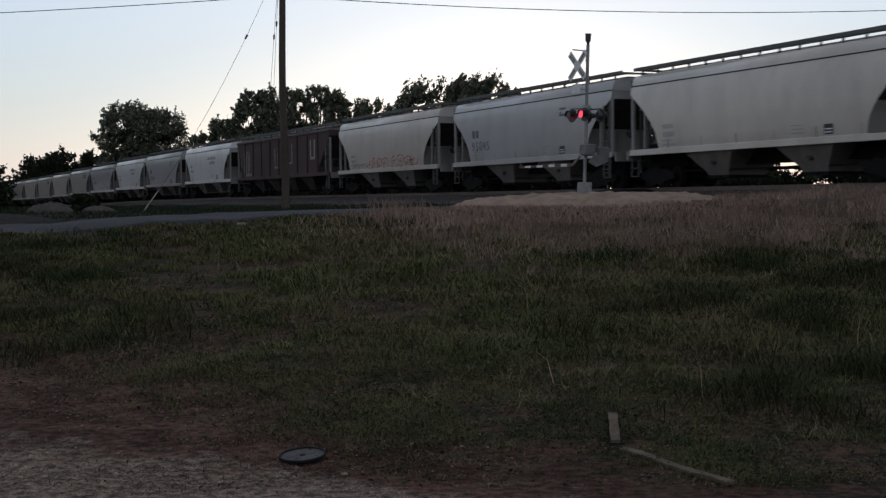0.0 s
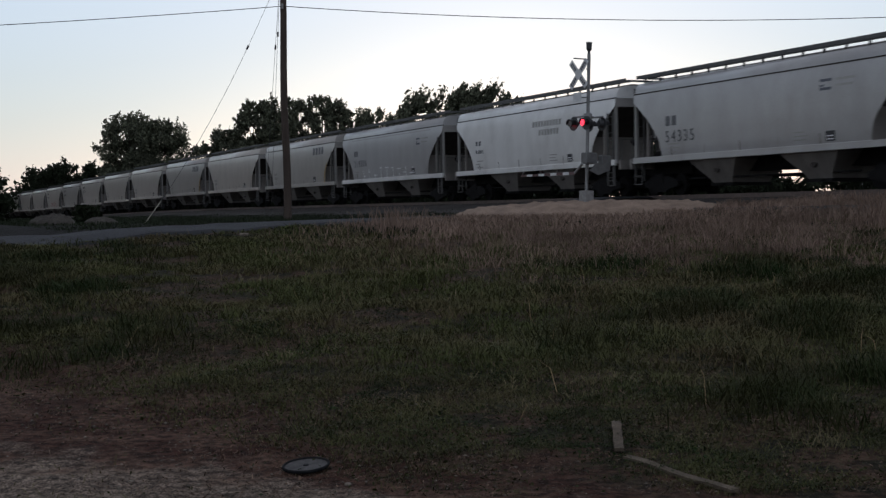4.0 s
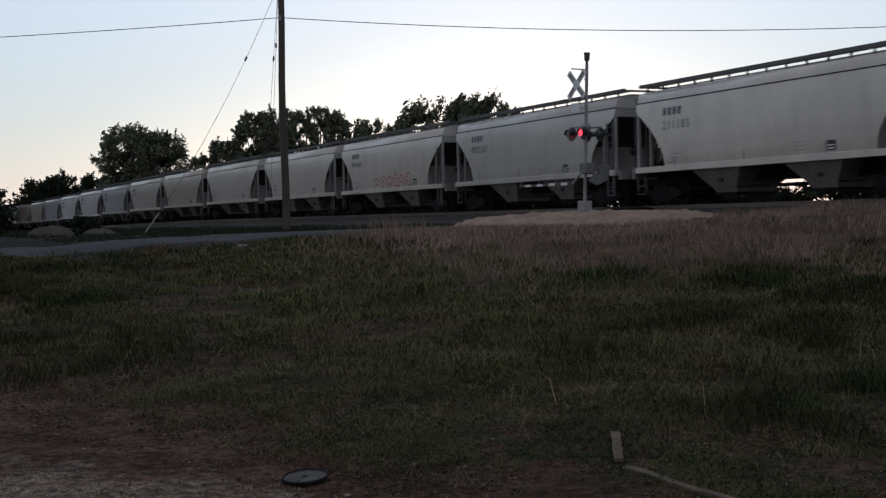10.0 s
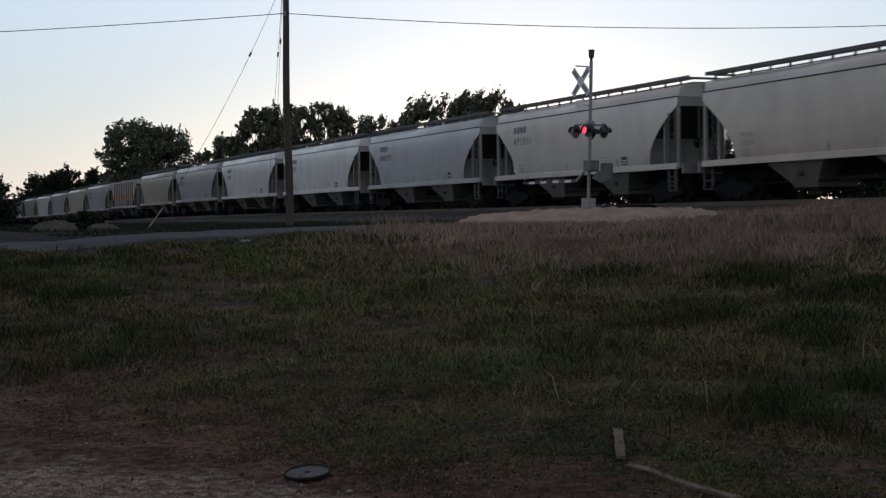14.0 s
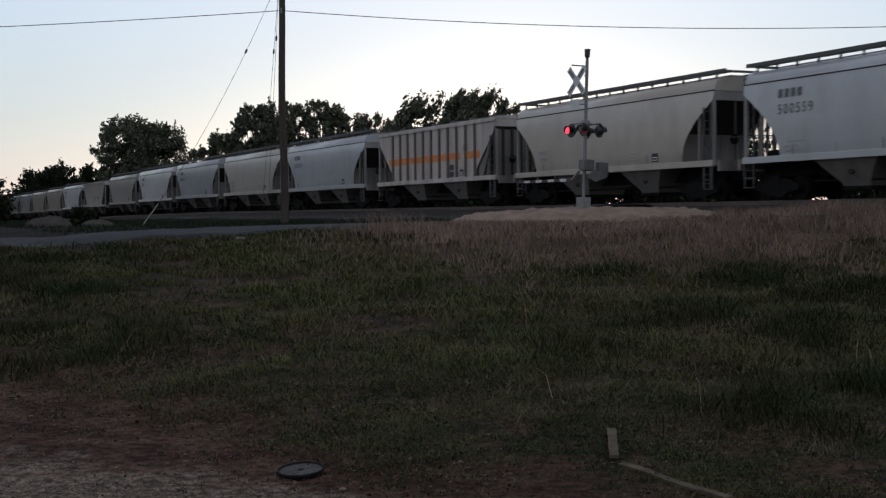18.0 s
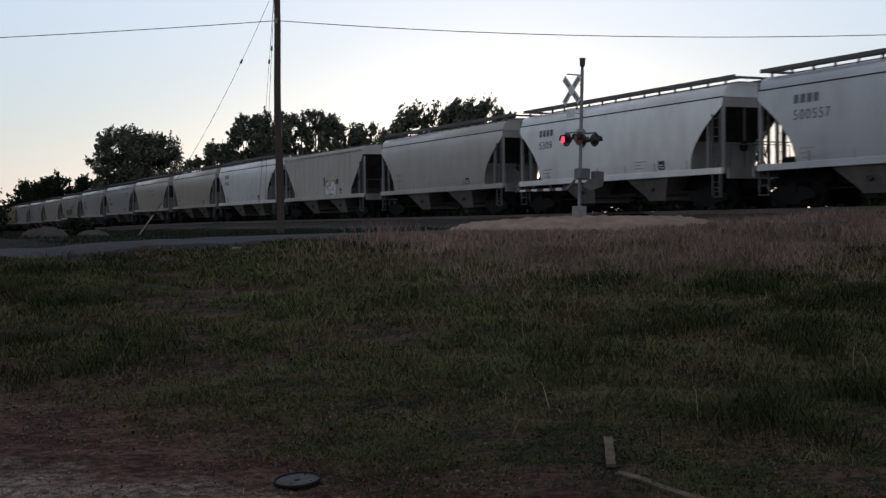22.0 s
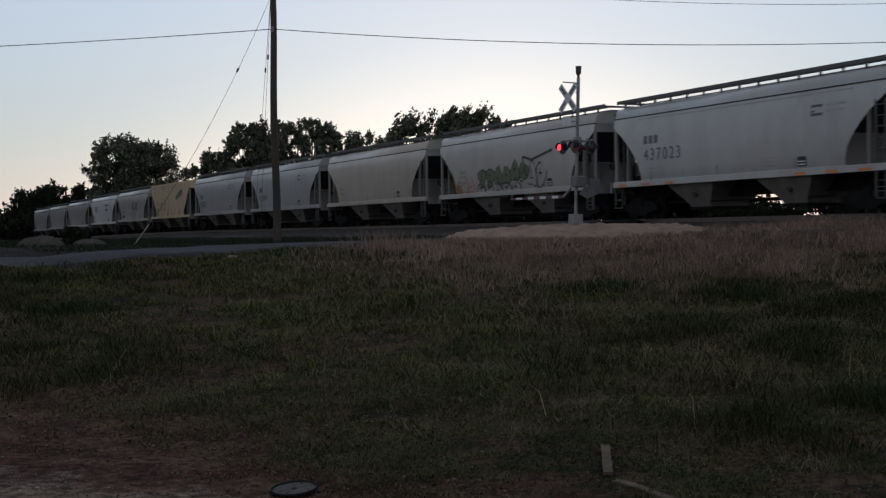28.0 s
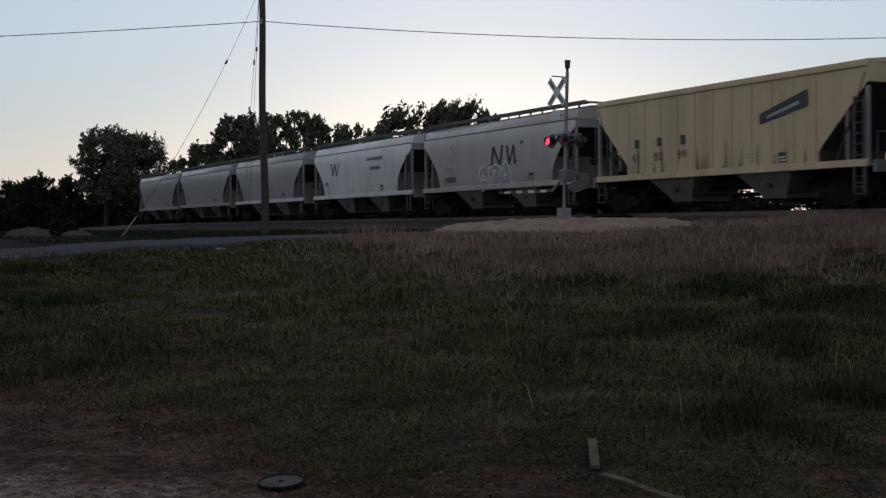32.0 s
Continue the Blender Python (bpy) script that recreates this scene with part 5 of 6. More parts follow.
def grow():
    # short patchy grass
    xy, k = tufts(26000, 7.1, 30, 11, 0.055, 1.3)
    soil = xy[:, 1] + 1.1 * xy[:, 0]
    c = clump(xy, 0.95, 1.0)
    keep = rng.random(len(xy)) < np.clip((soil - 6.8) / 3.6, 0.02, 1.0) * (0.10 + 0.90 * c)
    keep &= rng.random(len(xy)) > 0.8 * bare(xy)
    xy, k, c = xy[keep], k[keep], c[keep]
    d = xy[:, 1]
    h = (0.025 + 0.05 * rng.random(len(xy)) + 0.04 * k) * (0.8 + 0.06 * np.clip(d - 8, 0, 14)) * (0.35 + 0.95 * c)
    blades("lawn_grass", xy, h, 0.003 + 0.0005 * d, 1.5, M_GRASS, "short patchy green grass thinning out on bare soil")
    # thick low turf close by
    for n, material, label, seed in ((11000, M_GRASS, "low trodden turf of mixed green and brown", 2.0), (9000, M_LUSH, "dark low turf", 5.0)):
        xy, k = tufts(n, 7.15, 15, 16, 0.06, 1.0)
        soil = xy[:, 1] + 1.14 * xy[:, 0]
        c = clump(xy, 0.62, seed, 0.36, 0.56)
        keep = rng.random(len(xy)) < np.clip((soil - 6.8) / 1.7, 0.0, 1.0) * (0.05 + 0.95 * c)
        keep &= rng.random(len(xy)) > 0.7 * bare(xy)
        if material is M_GRASS:
            keep &= rng.random(len(xy)) < np.clip(1.2 - 3.6 * xy[:, 0] / xy[:, 1], 0.2, 1)
        xy, k, c = xy[keep], k[keep], c[keep]
        h = (0.018 + 0.035 * rng.random(len(xy)) + 0.045 * k) * (0.4 + 0.8 * c)
        blades("lawn_turf", xy, h, 0.003 + 0.0004 * xy[:, 1], 1.8, material, label + " near the drive")
    # loose straw on the worn patches
    xy, k = tufts(9000, 9.0, 17, 4, 0.10, 1.0)
    xy = xy[rng.random(len(xy)) < bare(xy)]
    blades("loose_straw", xy, 0.03 + 0.06 * rng.random(len(xy)), 0.003 + 0.0005 * xy[:, 1], 3.2, M_LITTER, "flattened reddish-brown dead straw on worn ground")
    # dead flat straw and roots on the soil, gathered into mats
    xy, k = tufts(7000, 7.1, 22, 5, 0.09, 1.3)
    xy = xy[rng.random(len(xy)) < 0.08 + 0.92 * clump(xy, 0.8, 9.0, 0.46, 0.62)]
    blades("dead_thatch", xy, 0.02 + 0.05 * rng.random(len(xy)), 0.003 + 0.0006 * xy[:, 1], 3.0, M_LITTER, "dead brown grass lying on the soil")
    # longer green grass farther up the slope
    xy, k = tufts(15000, 11, 37, 11, 0.11, 0.9)
    c = clump(xy, 1.7, 3.0, 0.40, 0.58)
    keep = rng.random(len(xy)) < (0.10 + 0.90 * c) * np.clip((xy[:, 1] + 0.8 * xy[:, 0] - 8.5) / 6, 0, 1)
    keep &= (k > 0.1) & (rng.random(len(xy)) > 0.85 * dryness(xy)) & (rng.random(len(xy)) > 0.95 * bare(xy))
    xy, k, c = xy[keep], k[keep], c[keep]
    ok = clear_of_road(xy, True)
    xy, k, c = xy[ok], k[ok], c[ok]
    h = (0.05 + 0.06 * rng.random(len(xy)) + 0.08 * k) * (0.4 + 1.1 * c) * np.clip((40 - xy[:, 1]) / 8, 0.45, 1)
    blades("field_grass", xy, h, 0.004 + 0.0005 * xy[:, 1], 1.8, M_GRASS, "ankle-high green grass on the slope")
    # lush dark weeds in separate hummocks
    xy, k = tufts(13000, 8.6, 28, 12, 0.11, 0.9)
    dense = np.clip((xy[:, 0] - 0.05 * xy[:, 1]) / 1.4, 0, 1) * np.clip((25 + 22 * np.clip(xy[:, 0] / xy[:, 1] - 0.14, 0, 0.3) - xy[:, 1]) / 8, 0, 1) * np.clip((xy[:, 1] + xy[:, 0] * 0.9 - 10.0) / 2.0, 0, 1)
    px = xy[:, 0] / xy[:, 1]
    shade = 0.85 * np.clip((-0.19 - px) / 0.1, 0, 1) * np.clip((31 - xy[:, 1]) / 8, 0, 1) * np.clip((xy[:, 1] - 10.5) / 2.5, 0, 1)
    dense = np.maximum(dense, shade)
    c = clump(xy, 1.25, 4.0, 0.40, 0.60)
    keep = rng.random(len(xy)) < dense * (0.30 + 0.70 * c)
    xy, k, c = xy[keep], k[keep], c[keep]
    h = (0.06 + 0.08 * rng.random(len(xy)) + 0.12 * k) * (0.30 + 1.35 * c ** 1.5)
    blades("lush_weeds", xy, h, 0.0045 + 0.0005 * xy[:, 1], 1.3, M_LUSH, "dense dark green weeds and long grass")
    # tussocks of longer arching blades
    for n, y0, y1, material, name, label in ((2600, 9.5, 34, M_TUSSOCK, "tawny_tussocks", "tussocks of tawny arching grass"), (900, 8.4, 26, M_GRASS, "green_tussocks", "tussocks of green arching grass")):
        xy, k = tufts(n, y0, y1, 34, 0.075, 0.9)
        keep = rng.random(len(xy)) < clump(xy, 2.2, 11.0 if material is M_GRASS else 14.0, 0.46, 0.60) * np.clip((xy[:, 1] + 0.5 * xy[:, 0] - 8.6) / 3, 0, 1)
        if material is M_TUSSOCK:
            keep &= rng.random(len(xy)) < np.clip((xy[:, 0] / xy[:, 1] + 0.16) / 0.14, 0.03, 1) * np.clip((0.20 - xy[:, 0] / xy[:, 1]) / 0.12, 0.10, 1)
        xy, k = xy[keep], k[keep]
        ok = clear_of_road(xy, True)
        xy, k = xy[ok], k[ok]
        h = (0.05 + 0.10 * rng.random(len(xy)) + 0.16 * k) * np.clip(xy[:, 1] / 16, 0.55, 1.2)
        blades(name, xy, h, 0.0035 + 0.0005 * xy[:, 1], 1.5, material, label)
    # three pale clumps that stand out among the near weeds
    for x, y, n, hh in ((2.42, 8.25, 70, 0.15), (1.95, 10.4, 70, 0.18), (2.75, 9.5, 60, 0.16)):
        xy = np.stack([rng.normal(x, 0.10, n), rng.normal(y, 0.10, n)], 1)
        blades("pale_grass_clump", xy, hh * (0.5 + 0.7 * rng.random(n)), np.full(n, 0.007), 1.1, M_TUSSOCK, "pale straw-coloured clump of stiff grass")
    # tall dry grass along the top
    xy, k = tufts(15000, 15, 43, 10, 0.14, 0.8)
    dense = dryness(xy)
    mound = np.exp(-(((xy[:, 0] - 4.6) / 4.2) ** 2 + ((xy[:, 1] - 43.4) / 2.2) ** 2))
    keep = rng.random(len(xy)) < dense * (0.30 + 0.70 * clump(xy, 2.4, 6.0, 0.36, 0.60)) * np.clip(1 - 1.6 * mound, 0, 1)
    xy, k = xy[keep], k[keep]
    ok = clear_of_road(xy, True)
    xy, k, px = xy[ok], k[ok], (xy[:, 0] / xy[:, 1])[ok]
    tall = np.clip(1.0 - (xy[:, 1] - 27) / 26 * (px < 0.21), 0.42, 1)
    h = (0.14 + 0.22 * rng.random(len(xy)) + 0.22 * k) * (0.55 + 0.8 * patchy(xy, 0.6, 7.0)) * tall * np.clip((xy[:, 1] - 15) / 12, 0.35, 1)
    blades("dry_grass", xy, h, 0.004 + 0.00042 * xy[:, 1], 0.8, M_DRY, "tall dry reddish-brown grass along the top of the bank")
    # one stand of taller stalks at the road's shoulder
    xy = np.stack([rng.normal(-1.3, 0.45, 260), rng.normal(31.5, 0.9, 260)], 1)
    blades("straw_stalks", xy, 0.35 + 0.55 * rng.random(260), np.full(260, 0.016), 0.5, M_DRY, "stand of tall thin dry stalks")
    # single pale stalks
    xy = field(1800, 9, 38, 0.8)
    keep = rng.random(len(xy)) < np.clip(0.15 + xy[:, 0] * 0.12, 0.05, 1)
    xy = xy[keep]
    xy = xy[clear_of_road(xy, True)]
    blades("straw_stalks", xy, 0.15 + 0.35 * rng.random(len(xy)), np.full(len(xy), 0.008), 1.1, M_STRAW, "single pale dry stalks")
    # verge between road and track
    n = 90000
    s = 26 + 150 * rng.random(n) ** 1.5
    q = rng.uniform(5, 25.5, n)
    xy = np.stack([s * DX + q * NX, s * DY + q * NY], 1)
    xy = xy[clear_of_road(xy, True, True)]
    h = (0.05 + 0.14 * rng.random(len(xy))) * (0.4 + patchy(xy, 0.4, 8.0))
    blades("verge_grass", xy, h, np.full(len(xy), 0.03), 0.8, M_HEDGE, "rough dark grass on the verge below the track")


def low_weeds():
    """Small leaves lying and standing close to the soil."""
    for name, n, material, label, y1 in (("low_weeds", 70000, M_LUSH, "low broad-leaved weeds close to the soil", 20.0), ("leaf_litter", 26000, M_LITTER, "brown dead leaves and bits on the soil", 15.0)):
        c, k = tufts(n // 7, 7.1, y1, 7, 0.045, 1.35)
        soil = c[:, 1] + 0.9 * c[:, 0]
        keep = rng.random(len(c)) < np.clip((soil - 6.2) / 3.0, 0.05, 1) * np.clip(patchy(c, 1.3, 9.0) * 2.4 - 0.4, 0.15, 1)
        c = c[keep]
        m = len(c)
        z = ground_z(c[:, 0], c[:, 1]) + 0.03 * rng.random(m) * (1.6 if material is M_LUSH else 0.5)
        p = np.stack([c[:, 0], c[:, 1], z], 1)
        d1 = rng.normal(size=(m, 3)) * np.array([1, 1, 0.5])
        d1 /= np.linalg.norm(d1, axis=1)[:, None]
        d2 = rng.normal(size=(m, 3)) * np.array([1, 1, 0.5])
        s = (0.006 + 0.012 * rng.random((m, 1))) * (0.7 + 0.03 * c[:, 1:2])
        v = np.stack([p - d1 * s, p + d2 * s * 0.4, p + d1 * s, p - d2 * s * 0.4], 1).reshape(-1, 3)
        ob = mesh_part(name, v.tolist(), np.arange(4 * m).reshape(-1, 4).tolist(), material)
        tagged(ob, label, "weeds", kind="stuff")


def pebbles():
    """Loose stones on the bare ground near the drive."""
    n = 6000
    xy = np.stack([rng.uniform(-4.2, 3.2, n), rng.uniform(7.1, 12.5, n)], 1)
    keep = rng.random(n) < np.clip(1.2 - (xy[:, 1] + 0.9 * xy[:, 0] - 4.5) / 5.5, 0.06, 1)
    xy = xy[keep]
    base = np.array([(1, 0, 0), (-1, 0, 0), (0, 1, 0), (0, -1, 0), (0, 0, 1), (0, 0, -1)], float)
    tri = np.array([(0, 2, 4), (2, 1, 4), (1, 3, 4), (3, 0, 4), (2, 0, 5), (1, 2, 5), (3, 1, 5), (0, 3, 5)])
    m = len(xy)
    k = 0.004 + 0.014 * rng.random(m) ** 3
    v = base[None] * k[:, None, None] * rng.uniform(0.6, 1.3, (m, 6, 1))
    v[:, :, 2] *= 0.6
    v += np.stack([xy[:, 0], xy[:, 1], ground_z(xy[:, 0], xy[:, 1]) + k * 0.3], 1)[:, None, :]
    f = (tri[None] + np.arange(m)[:, None, None] * 6).reshape(-1, 3)
    ob = mesh_part("loose_gravel", v.reshape(-1, 3).tolist(), f.tolist(), M_STONE)
    tagged(ob, "loose pale gravel scattered on bare ground", "gravel", kind="stuff")


# ---- small things on the ground ----
def lid():
    t = empty("round_lid")
    tagged(t, "round black lid lying tilted on the bare ground", "lid")
    bm = bmesh.new()
    n = 36
    prof = [(0.142, 0.0), (0.147, 0.008), (0.146, 0.017), (0.140, 0.021), (0.134, 0.018), (0.130, 0.010)]
    rows = [[bm.verts.new((r * math.cos(2 * math.pi * k / n), r * math.sin(2 * math.pi * k / n), z)) for k in range(n)] for r, z in prof]
    for a, b in zip(rows, rows[1:]):
        for k in range(n):
            bm.faces.new((a[k], a[(k + 1) % n], b[(k + 1) % n], b[k])).smooth = True
    part("rim", bm, M_LIDTOP, t)
    bm = bmesh.new()
    rod(bm, (0, 0, 0.002), (0, 0, 0.011), 0.131, seg=36)
    part("face", bm, M_LIDIN, t, "dusty grey lid face")
    bm = bmesh.new()
    rod(bm, (0, 0, 0.010), (0, 0, 0.015), 0.018, seg=12)
    part("knob", bm, M_LIDTOP, t)
    t.matrix_basis = pose(-0.885, 7.84, gz(-0.885, 7.84) + 0.016, 6, -3, 0)


def board(x0, y0, x1, y1, w, th, lift=0.02, label="", tilt=0.0):
    bm = bmesh.new()
    L = math.hypot(x1 - x0, y1 - y0)
    n = 6
    rows = []
    for i in range(n + 1):
        u = i / n
        ww = w / 2 * (1 + 0.12 * math.sin(i * 2.1))
        rows.append([bm.verts.new((u * L, s * ww, z + 0.006 * math.sin(i * 1.4))) for s, z in ((-1, 0), (1, 0), (1, th), (-1, th))])
    for a, b in zip(rows, rows[1:]):
        for k in range(4):
            bm.faces.new((a[k], a[(k + 1) % 4], b[(k + 1) % 4], b[k]))
    bm.faces.new(rows[0])
    bm.faces.new(rows[-1][::-1])
    bmesh.ops.recalc_face_normals(bm, faces=bm.faces)
    ob = part("wooden_board", bm, M_OLDWOOD, None)
    z0, z1 = gz(x0, y0), gz(x1, y1)
    pitch = -math.degrees(math.atan2(z1 - z0, L))
    ob.matrix_basis = Matrix.Translation((x0, y0, z0 + lift)) @ pose(0, 0, 0, 0, 0, math.degrees(math.atan2(y1 - y0, x1 - x0))) @ pose(0, 0, 0, tilt, pitch, 0)
    tagged(ob, label, "board")


def rock(x, y, r, seed, label="pale rounded stone lying in the grass"):
    rr = random.Random(seed)
    bm = bmesh.new()
    bmesh.ops.create_icosphere(bm, subdivisions=2, radius=r)
    for v in bm.verts:
        v.co *= 1 + rr.uniform(-0.16, 0.16)
        v.co.z *= 0.6
    ob = part("stone", bm, M_STONE, None)
    ob.matrix_basis = pose(x, y, gz(x, y) + r * 0.3, 0, 0, rr.uniform(0, 360))
    tagged(ob, label, "stone")


def sand_pile(x, y, w, h, seed):
    rr = random.Random(seed)
    n, m = 20, 7
    v = [(0, 0, h)]
    f = []
    for j in range(1, m + 1):
        for i in range(n):
            a = 2 * math.pi * i / n
            r = w * j / m * (1 + 0.15 * math.sin(3 * a + seed) + rr.uniform(-0.05, 0.05))
            z = h * (1 - (j / m) ** 2.6) * (1 + rr.uniform(-0.22, 0.16)) - (0.15 if j == m else 0)
            v.append((r * math.cos(a), r * 0.6 * math.sin(a), z))
    for i in range(n):
        f.append((0, 1 + i, 1 + (i + 1) % n))
    for j in range(m - 1):
        for i in range(n):
            a, b = 1 + j * n + i, 1 + j * n + (i + 1) % n
            f.append((a, a + n, b + n, b))
    ob = mesh_part("sand_mound", v, f, M_PILE, smooth_faces=True)
    ob.matrix_basis = pose(x, y, gz(x, y))
    tagged(ob, "low pale heap of sand beside the road", "sand pile")


def waiting_car():
    """A white saloon that waits on the road beyond the crossing."""
    c = empty("parked_car")
    tagged(c, "white saloon car waiting on the road beyond the track", "car")
    bm = bmesh.new()
    prism(bm, [(-2.2, 0.35), (-2.22, 0.62), (-2.05, 0.74), (-0.95, 0.94), (0.9, 0.98), (1.75, 0.96), (2.2, 0.82), (2.25, 0.40), (1.9, 0.26), (-1.9, 0.26)], -0.86, 0.86)
    bmesh.ops.bevel(bm, geom=bm.edges[:], offset=0.05, segments=2, affect='EDGES')
    body = part("body", bm, M_CARWHITE, c)
    bm = bmesh.new()
    a = [bm.verts.new((x, y, z)) for x, y, z in ((-0.95, -0.78, 0.93), (1.75, -0.78, 0.95), (1.15, -0.60, 1.40), (-0.15, -0.60, 1.42))]
    b = [bm.verts.new((v.co.x, -v.co.y, v.co.z)) for v in a]
    bm.faces.new(a)
    bm.faces.new(b[::-1])
    for i in range(4):
        bm.faces.new((a[i], b[i], b[(i + 1) % 4], a[(i + 1) % 4]))
    bmesh.ops.recalc_face_normals(bm, faces=bm.faces)
    part("window_band", bm, M_CARGLASS, c, "dark tinted windows")
    bm = bmesh.new()
    box(bm, -0.2, 1.2, -0.61, 0.61, 1.395, 1.45, 0.02)
    part("roof", bm, M_CARWHITE, c)
    for x in (-1.38, 1.38):
        for y in (-0.78, 0.78):
            bm = bmesh.new()
            rod(bm, (x, y - 0.1, 0.32), (x, y + 0.1, 0.32), 0.32, seg=20)
            w = part("wheel", bm, M_BLACK, c)
            bm = bmesh.new()
            rod(bm, (x, y * 1.13, 0.32), (x, y * 1.15, 0.32), 0.20, seg=16)
            part("rim", bm, M_GALV, w)
    for y in (-0.62, 0.62):
        bm = bmesh.new()
        box(bm, -2.25, -2.14, y - 0.18, y + 0.18, 0.62, 0.74, 0.02)
        part("headlight", bm, M_GALV, body)
    x, y = 20.9, 61.9
    c.matrix_basis = pose(x, y, gz(x, y) + 0.10, 0, 0, 31.3)


def build_things():
    signal()
    utility_pole()
    lid()
    board(1.155, 8.90, 1.065, 8.07, 0.062, 0.022, 0.022, "short weathered board lying on the grass", 0)
    board(1.10, 8.00, 1.58, 7.10, 0.055, 0.018, 0.0, "long weathered board lying on bare soil", 4)
    rock(-0.25, 36.2, 0.16, 1)
    rock(-4.9, 31.0, 0.12, 2)
    for i, (x, y) in enumerate(((-2.7, 8.6), (-1.9, 7.6), (-0.6, 7.45), (0.3, 8.9), (-3.1, 9.6), (2.3, 9.6))):
        rock(x, y, 0.012 + 0.004 * (i % 3), 20 + i, "small pale stone on the bare soil")
    for i, (x, y, w, h) in enumerate(((-13.4, 44.0, 0.72, 0.36), (-12.0, 44.4, 0.66, 0.24), (-14.3, 45.6, 0.6, 0.3))):
        sand_pile(x, y, w, h, i)
    # bank of pale dirt beside the crossing
    n, m = 44, 14
    v, f = [], []
    for j in range(m + 1):
        for i in range(n + 1):
            x = -0.6 + 11.2 * i / n
            y = 39.6 + 7.0 * j / m + 0.5 * math.sin(x * 0.9)
            crest = 1.60 + 0.19 * float(smooth(0.6, 4.2, x) * (1 - smooth(6.5, 10.4, x))) - 0.5 * float(1 - smooth(-0.6, 1.2, x)) - 0.25 * float(smooth(9.0, 10.6, x))
            u = float(smooth(39.9, 43.0, y))
            z = gz(x, y) - 0.12 + (crest - gz(x, y) + 0.12) * u
            z += 0.03 * math.sin(2.7 * x + 1.3 * y) + 0.03 * math.sin(5.1 * x + 2.3 * y) + 0.025 * math.sin(9.7 * x - 4.1 * y) + random.uniform(-0.03, 0.03)
            v.append((x, y, z))
    for j in range(m):
        for i in range(n):
            a = j * (n + 1) + i
            f.append((a, a + 1, a + n + 2, a + n + 1))
    tagged(mesh_part("dirt_bank", v, f, M_SAND, smooth_faces=True), "low bank of pale bare dirt beside the crossing", "bank", kind="structure")
    # trees, far side of the track
    tree(-49.2, 200, 16.2, 9.6, 1, clumps=120, per=190, leaf=0.24)
    tree(-44.8, 203, 15.4, 9.4, 2, clumps=120, per=190, leaf=0.24)
    tree(-68, 228, 10.2, 9.0, 3, per=170, leaf=0.27, leaves=M_HEDGE)
    tree(-60, 224, 9.4, 8, 4, per=170, leaf=0.27, leaves=M_HEDGE)
    tree(-55, 222, 9.0, 7, 22, leaves=M_HEDGE)
    for i, (x, y, h, w) in enumerate(((-64, 226, 9.8, 8.0), (-80.5, 262, 10.6, 8.5), (-84, 236, 9.0, 9.0), (-88, 238, 9.4, 9.0), (-51.5, 221, 8.8, 7.0), (-47, 219, 8.2, 7.0))):
        tree(x, y, h, w, 80 + i, per=150, leaf=0.30, low=0.08, leaves=M_HEDGE, label="low dark tree in a thick far tree belt")
    tree(-85, 268, 10.4, 9, 5, low=0.1, leaves=M_HEDGE)
    tree(-23.9, 165, 14.4, 5.8, 6, clumps=100, per=190, leaf=0.22)
    tree(-28.2, 168, 11.2, 5.6, 7, clumps=70, per=170, leaf=0.23)
    tree(-30.9, 168, 9.3, 4.8, 27, clumps=56, per=170, leaf=0.23, low=0.1)
    slim = "slender tree with thin upright limbs and gaps"
    for i, (x, y, h, w) in enumerate(((-20.9, 163, 14.6, 4.8), (-18.2, 166, 14.6, 4.4), (-15.8, 164, 14.8, 4.0), (-13.6, 165, 14.2, 3.6), (-11.2, 168, 13.2, 4.6), (-8.9, 166, 13.0, 4.6), (-6.6, 170, 12.8, 4.6), (-4.8, 169, 11.8, 4.2))):
        tree(x, y, h, w, 30 + i, clumps=80, per=100, leaf=0.22, low=0.22, limbs=14, sweep=(0, 0, 0.9), label=slim)
    # added trees left of the view: they block sky light from the far cars
    for i, (s, q) in enumerate(((s_, min(0.0675 * s_ - 6.2, 21.0)) for s_ in range(100, 430, 12))):
        tree(*on_track(s, q), 13.0 + 1.3 * (i % 3), 9.6, 60 + i, per=70, leaf=0.55, low=0.1, leaves=M_HEDGE, label="unseen broad tree added beside the field to shade the cars")
    wind = "wind-bent leafy tree with upswept twigs"
    tree(-3.4, 132, 11.6, 6.4, 14, lean=1.0, clumps=52, per=230, leaf=0.22, sweep=(0.8, 0, 1.3), label=wind)
    tree(0.0, 130, 11.7, 6.4, 15, lean=1.5, clumps=56, per=230, leaf=0.22, sweep=(0.8, 0, 1.3), label=wind)
    tree(1.5, 133, 11.3, 5.4, 19, lean=1.2, clumps=56, per=200, leaf=0.22, sweep=(0.8, 0, 1.3), label=wind)
    tree(3.0, 131, 12.1, 5.0, 16, lean=1.5, clumps=46, per=230, leaf=0.22, sweep=(0.8, 0, 1.3), label=wind)
    tree(5.3, 134, 11.2, 3.8, 17, lean=1.5, clumps=30, per=80, leaf=0.20, sweep=(0.9, 0, 1.1), label=wind)
    # shrubs behind the track close the view under the train
    r = random.Random(5)
    k, s = 0, 8.0
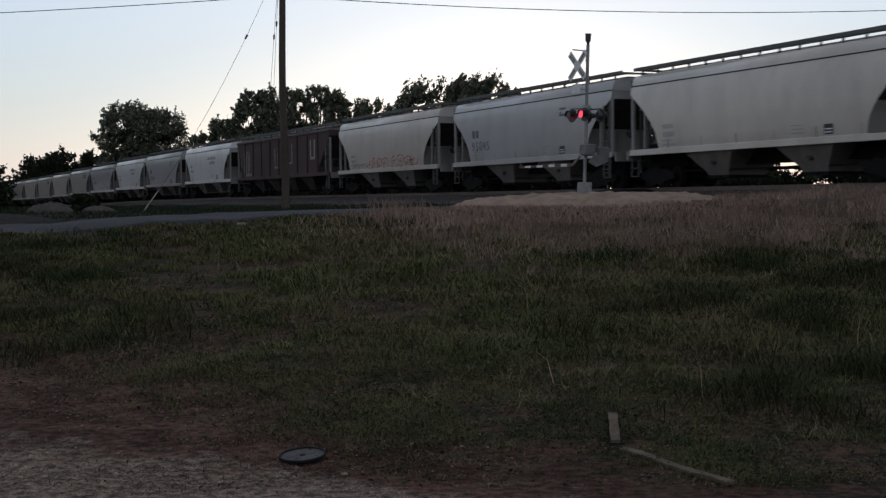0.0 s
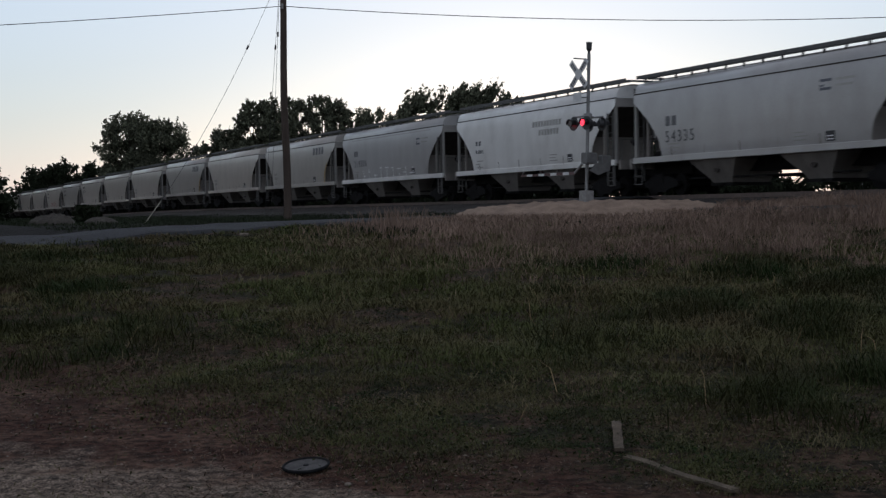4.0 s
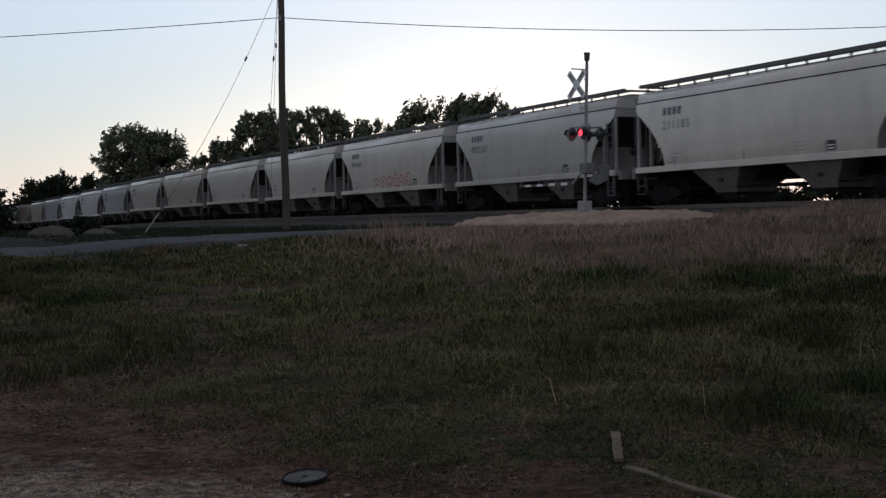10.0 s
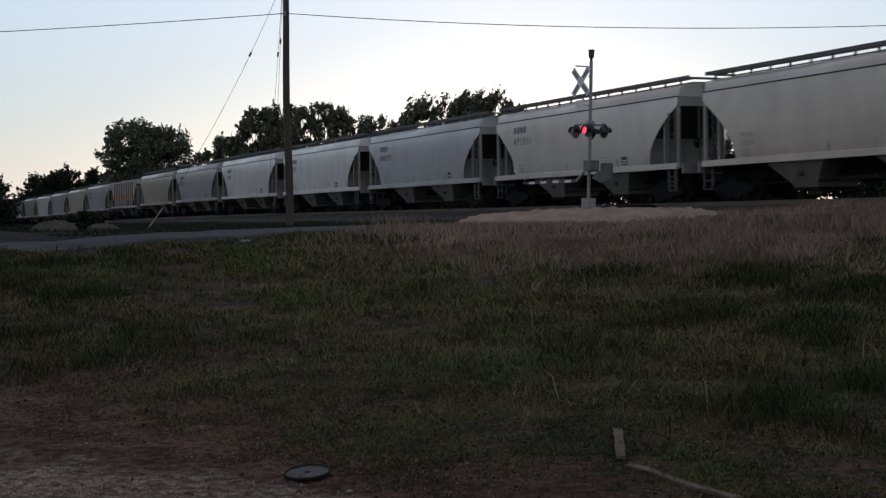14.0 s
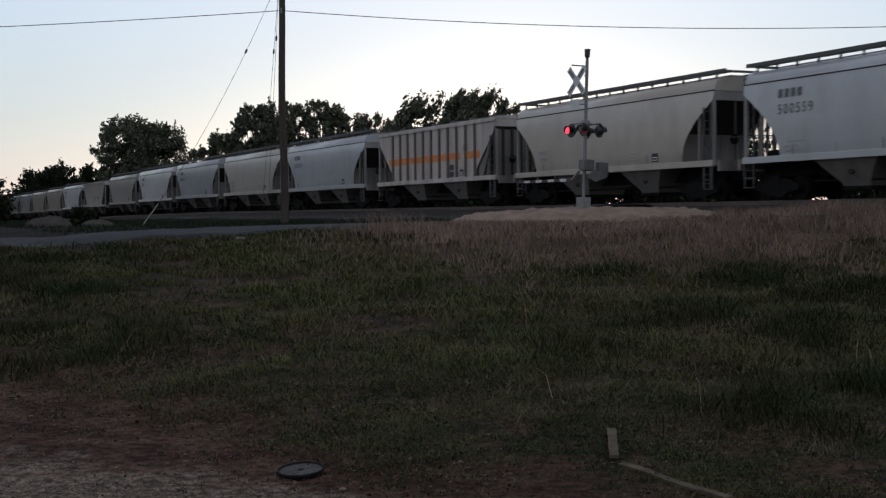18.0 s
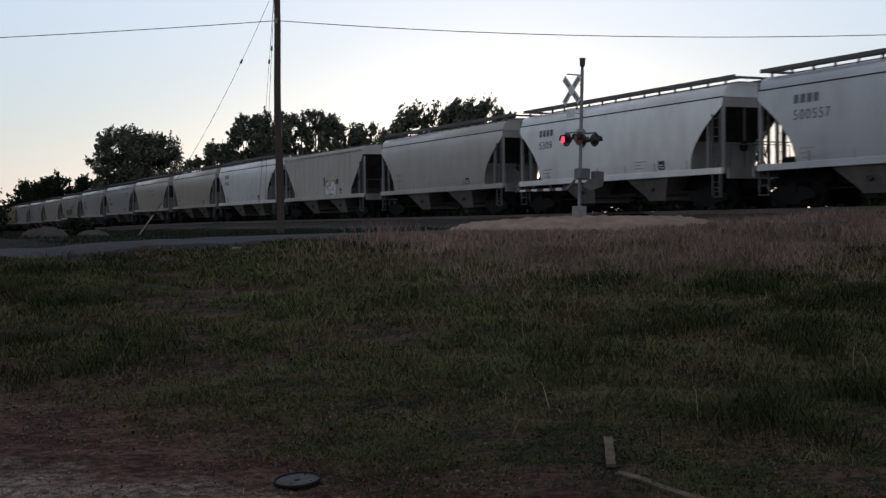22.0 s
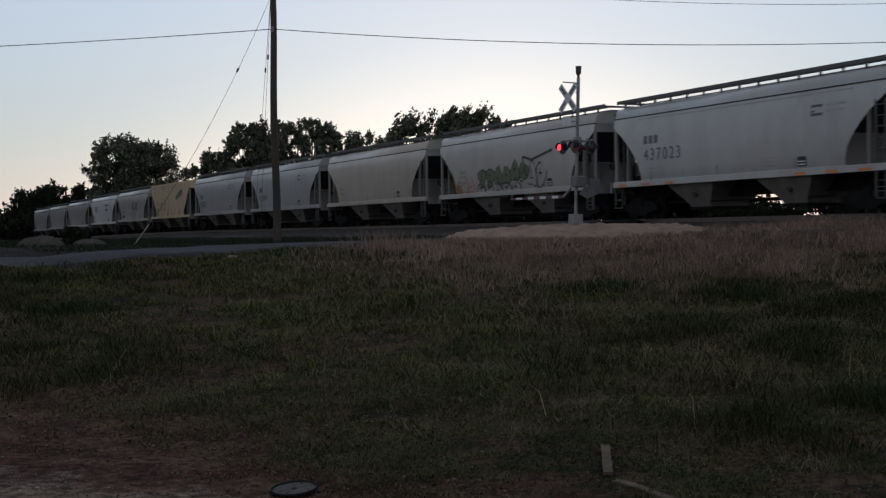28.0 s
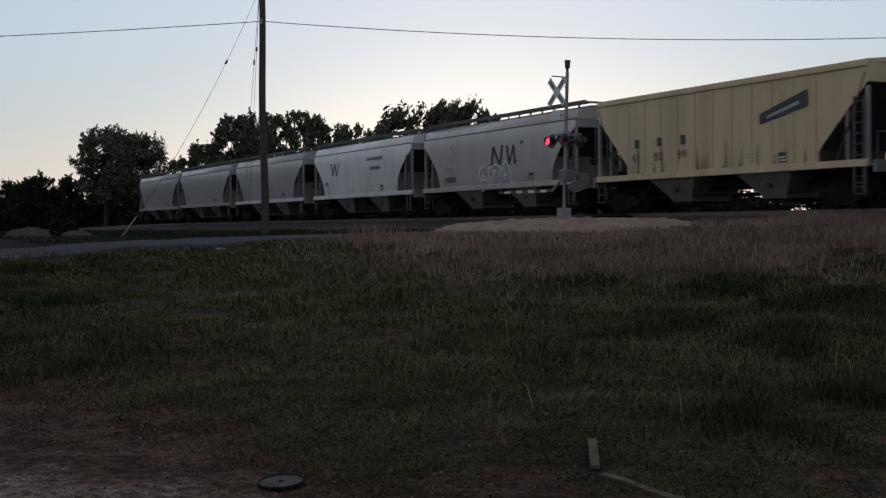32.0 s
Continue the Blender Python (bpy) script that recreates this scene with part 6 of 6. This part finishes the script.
    while s < 330:
        far = s > 125
        w = r.uniform(3.0, 4.2) * (2.2 if far else 1)
        for row in range(2):
            along = s + row * w * 0.3 - 2.4 * row
            if 46.4 < along < 51.6 or row and 43.5 < along < 47:
                continue
            q = QT + (10 if not row else 13.5) + r.uniform(-0.6, 0.6) + (6 if far else 0)
            x, y = on_track(s + row * w * 0.3, q)
            h = r.uniform(2.15, 2.5) - 0.18 * (s < 46) if not far else r.uniform(4.2, 6.4)
            if 54.6 < along < 72:
                h = 4.6 + 0.5 * row
            if not row and 40.2 < along <= 46.4:
                h = 0.75 if along < 43.4 else 2.0
            shrub(x, y, w * 1.2, h, 100 + k, per=70 if not far else 130, leaf=0.18 if not far else 0.45)
            k += 1
        s += w * 0.62
    for i in range(9):
        x, y = (-60.0 - 3.6 * i, 222 + i * 6) if i < 3 else (-76.0 - 3.0 * (i - 3), 252 + 4.8 * (i - 3))
        shrub(x, y, 8.5, 6.0 + (i % 4) * 0.8, 870 + i, "dense dark shrub in the distance", per=130, leaf=0.5)
    for i in range(4):
        shrub(*on_track(43.0 + 2.9 * i, QT + 17.5), 4.2, 2.4, 980 + i, "dark leafy shrub beyond the road", per=90, leaf=0.18)
    for s_, h_ in ((47.4, 1.5), (49.6, 1.7), (51.4, 1.4)):
        shrub(*on_track(s_, QT + 9.5), 1.9, h_, 900, "sparse small shrub with bright sky behind it", per=120, leaf=0.10)
    waiting_car()
    for i, (x, y, w, h) in enumerate(((-21.4, 60, 2.4, 2.6), (-24.5, 64, 4.0, 3.4), (-13.0, 46.5, 1.0, 0.7))):
        shrub(x, y, w, h, 950 + i, "dark round shrub at the roadside", per=110, leaf=0.14)
    pebbles()
    low_weeds()
    grow()


build_things()
build_track()


def lit(t, first):
    f = ((t - 0.92) / 1.2395) % 1.0
    on = f < 0.25 or f > 0.75
    return on if first else not on


def flash_rows(place, first):
    """The lens insert turns over each time the lamp goes on or off."""
    rows, angle, t = [(0.0, pose(*place, 0, 0, 0 if lit(0.0, first) else 180))], 0 if lit(0.0, first) else 180, 0.0
    n = int(32 * FPS)
    i = 3
    while i <= n:
        was, now = lit((i - 1) / FPS, first), lit(i / FPS, first)
        if was != now and i + 1 <= n:
            for k in range(4):
                rows.append(((i - 2 + k) / FPS, pose(*place, 0, 0, angle + 60 * k)))
            angle += 180
            i += 4
        i += 1
    rows.append((32.0, pose(*place, 0, 0, angle)))
    out = [rows[0]]
    for r in rows[1:]:
        if r[0] > out[-1][0] + 0.5 / FPS:
            out.append(r)
    return out


# the train runs a little ahead just before 2 s, then falls back into step
STEPS = [0.0, 0.9, 1.6, 2.0, 2.35, 3.0] + [float(i) for i in range(4, 33)]


def motions():
    for car, s0, L, words, pk in cars:
        rows = []
        for t in STEPS:
            s = s0 + 0.2 - advance(t + (0.115 if t == 2.0 else 0.0))
            x, y = on_track(s)
            rows.append((t, pose(x, y, rail_z(s), 0, 0, -65)))
        walk(car, rows)
    for ob, place, first in flashers:
        walk(ob, flash_rows(place, first))


motions()
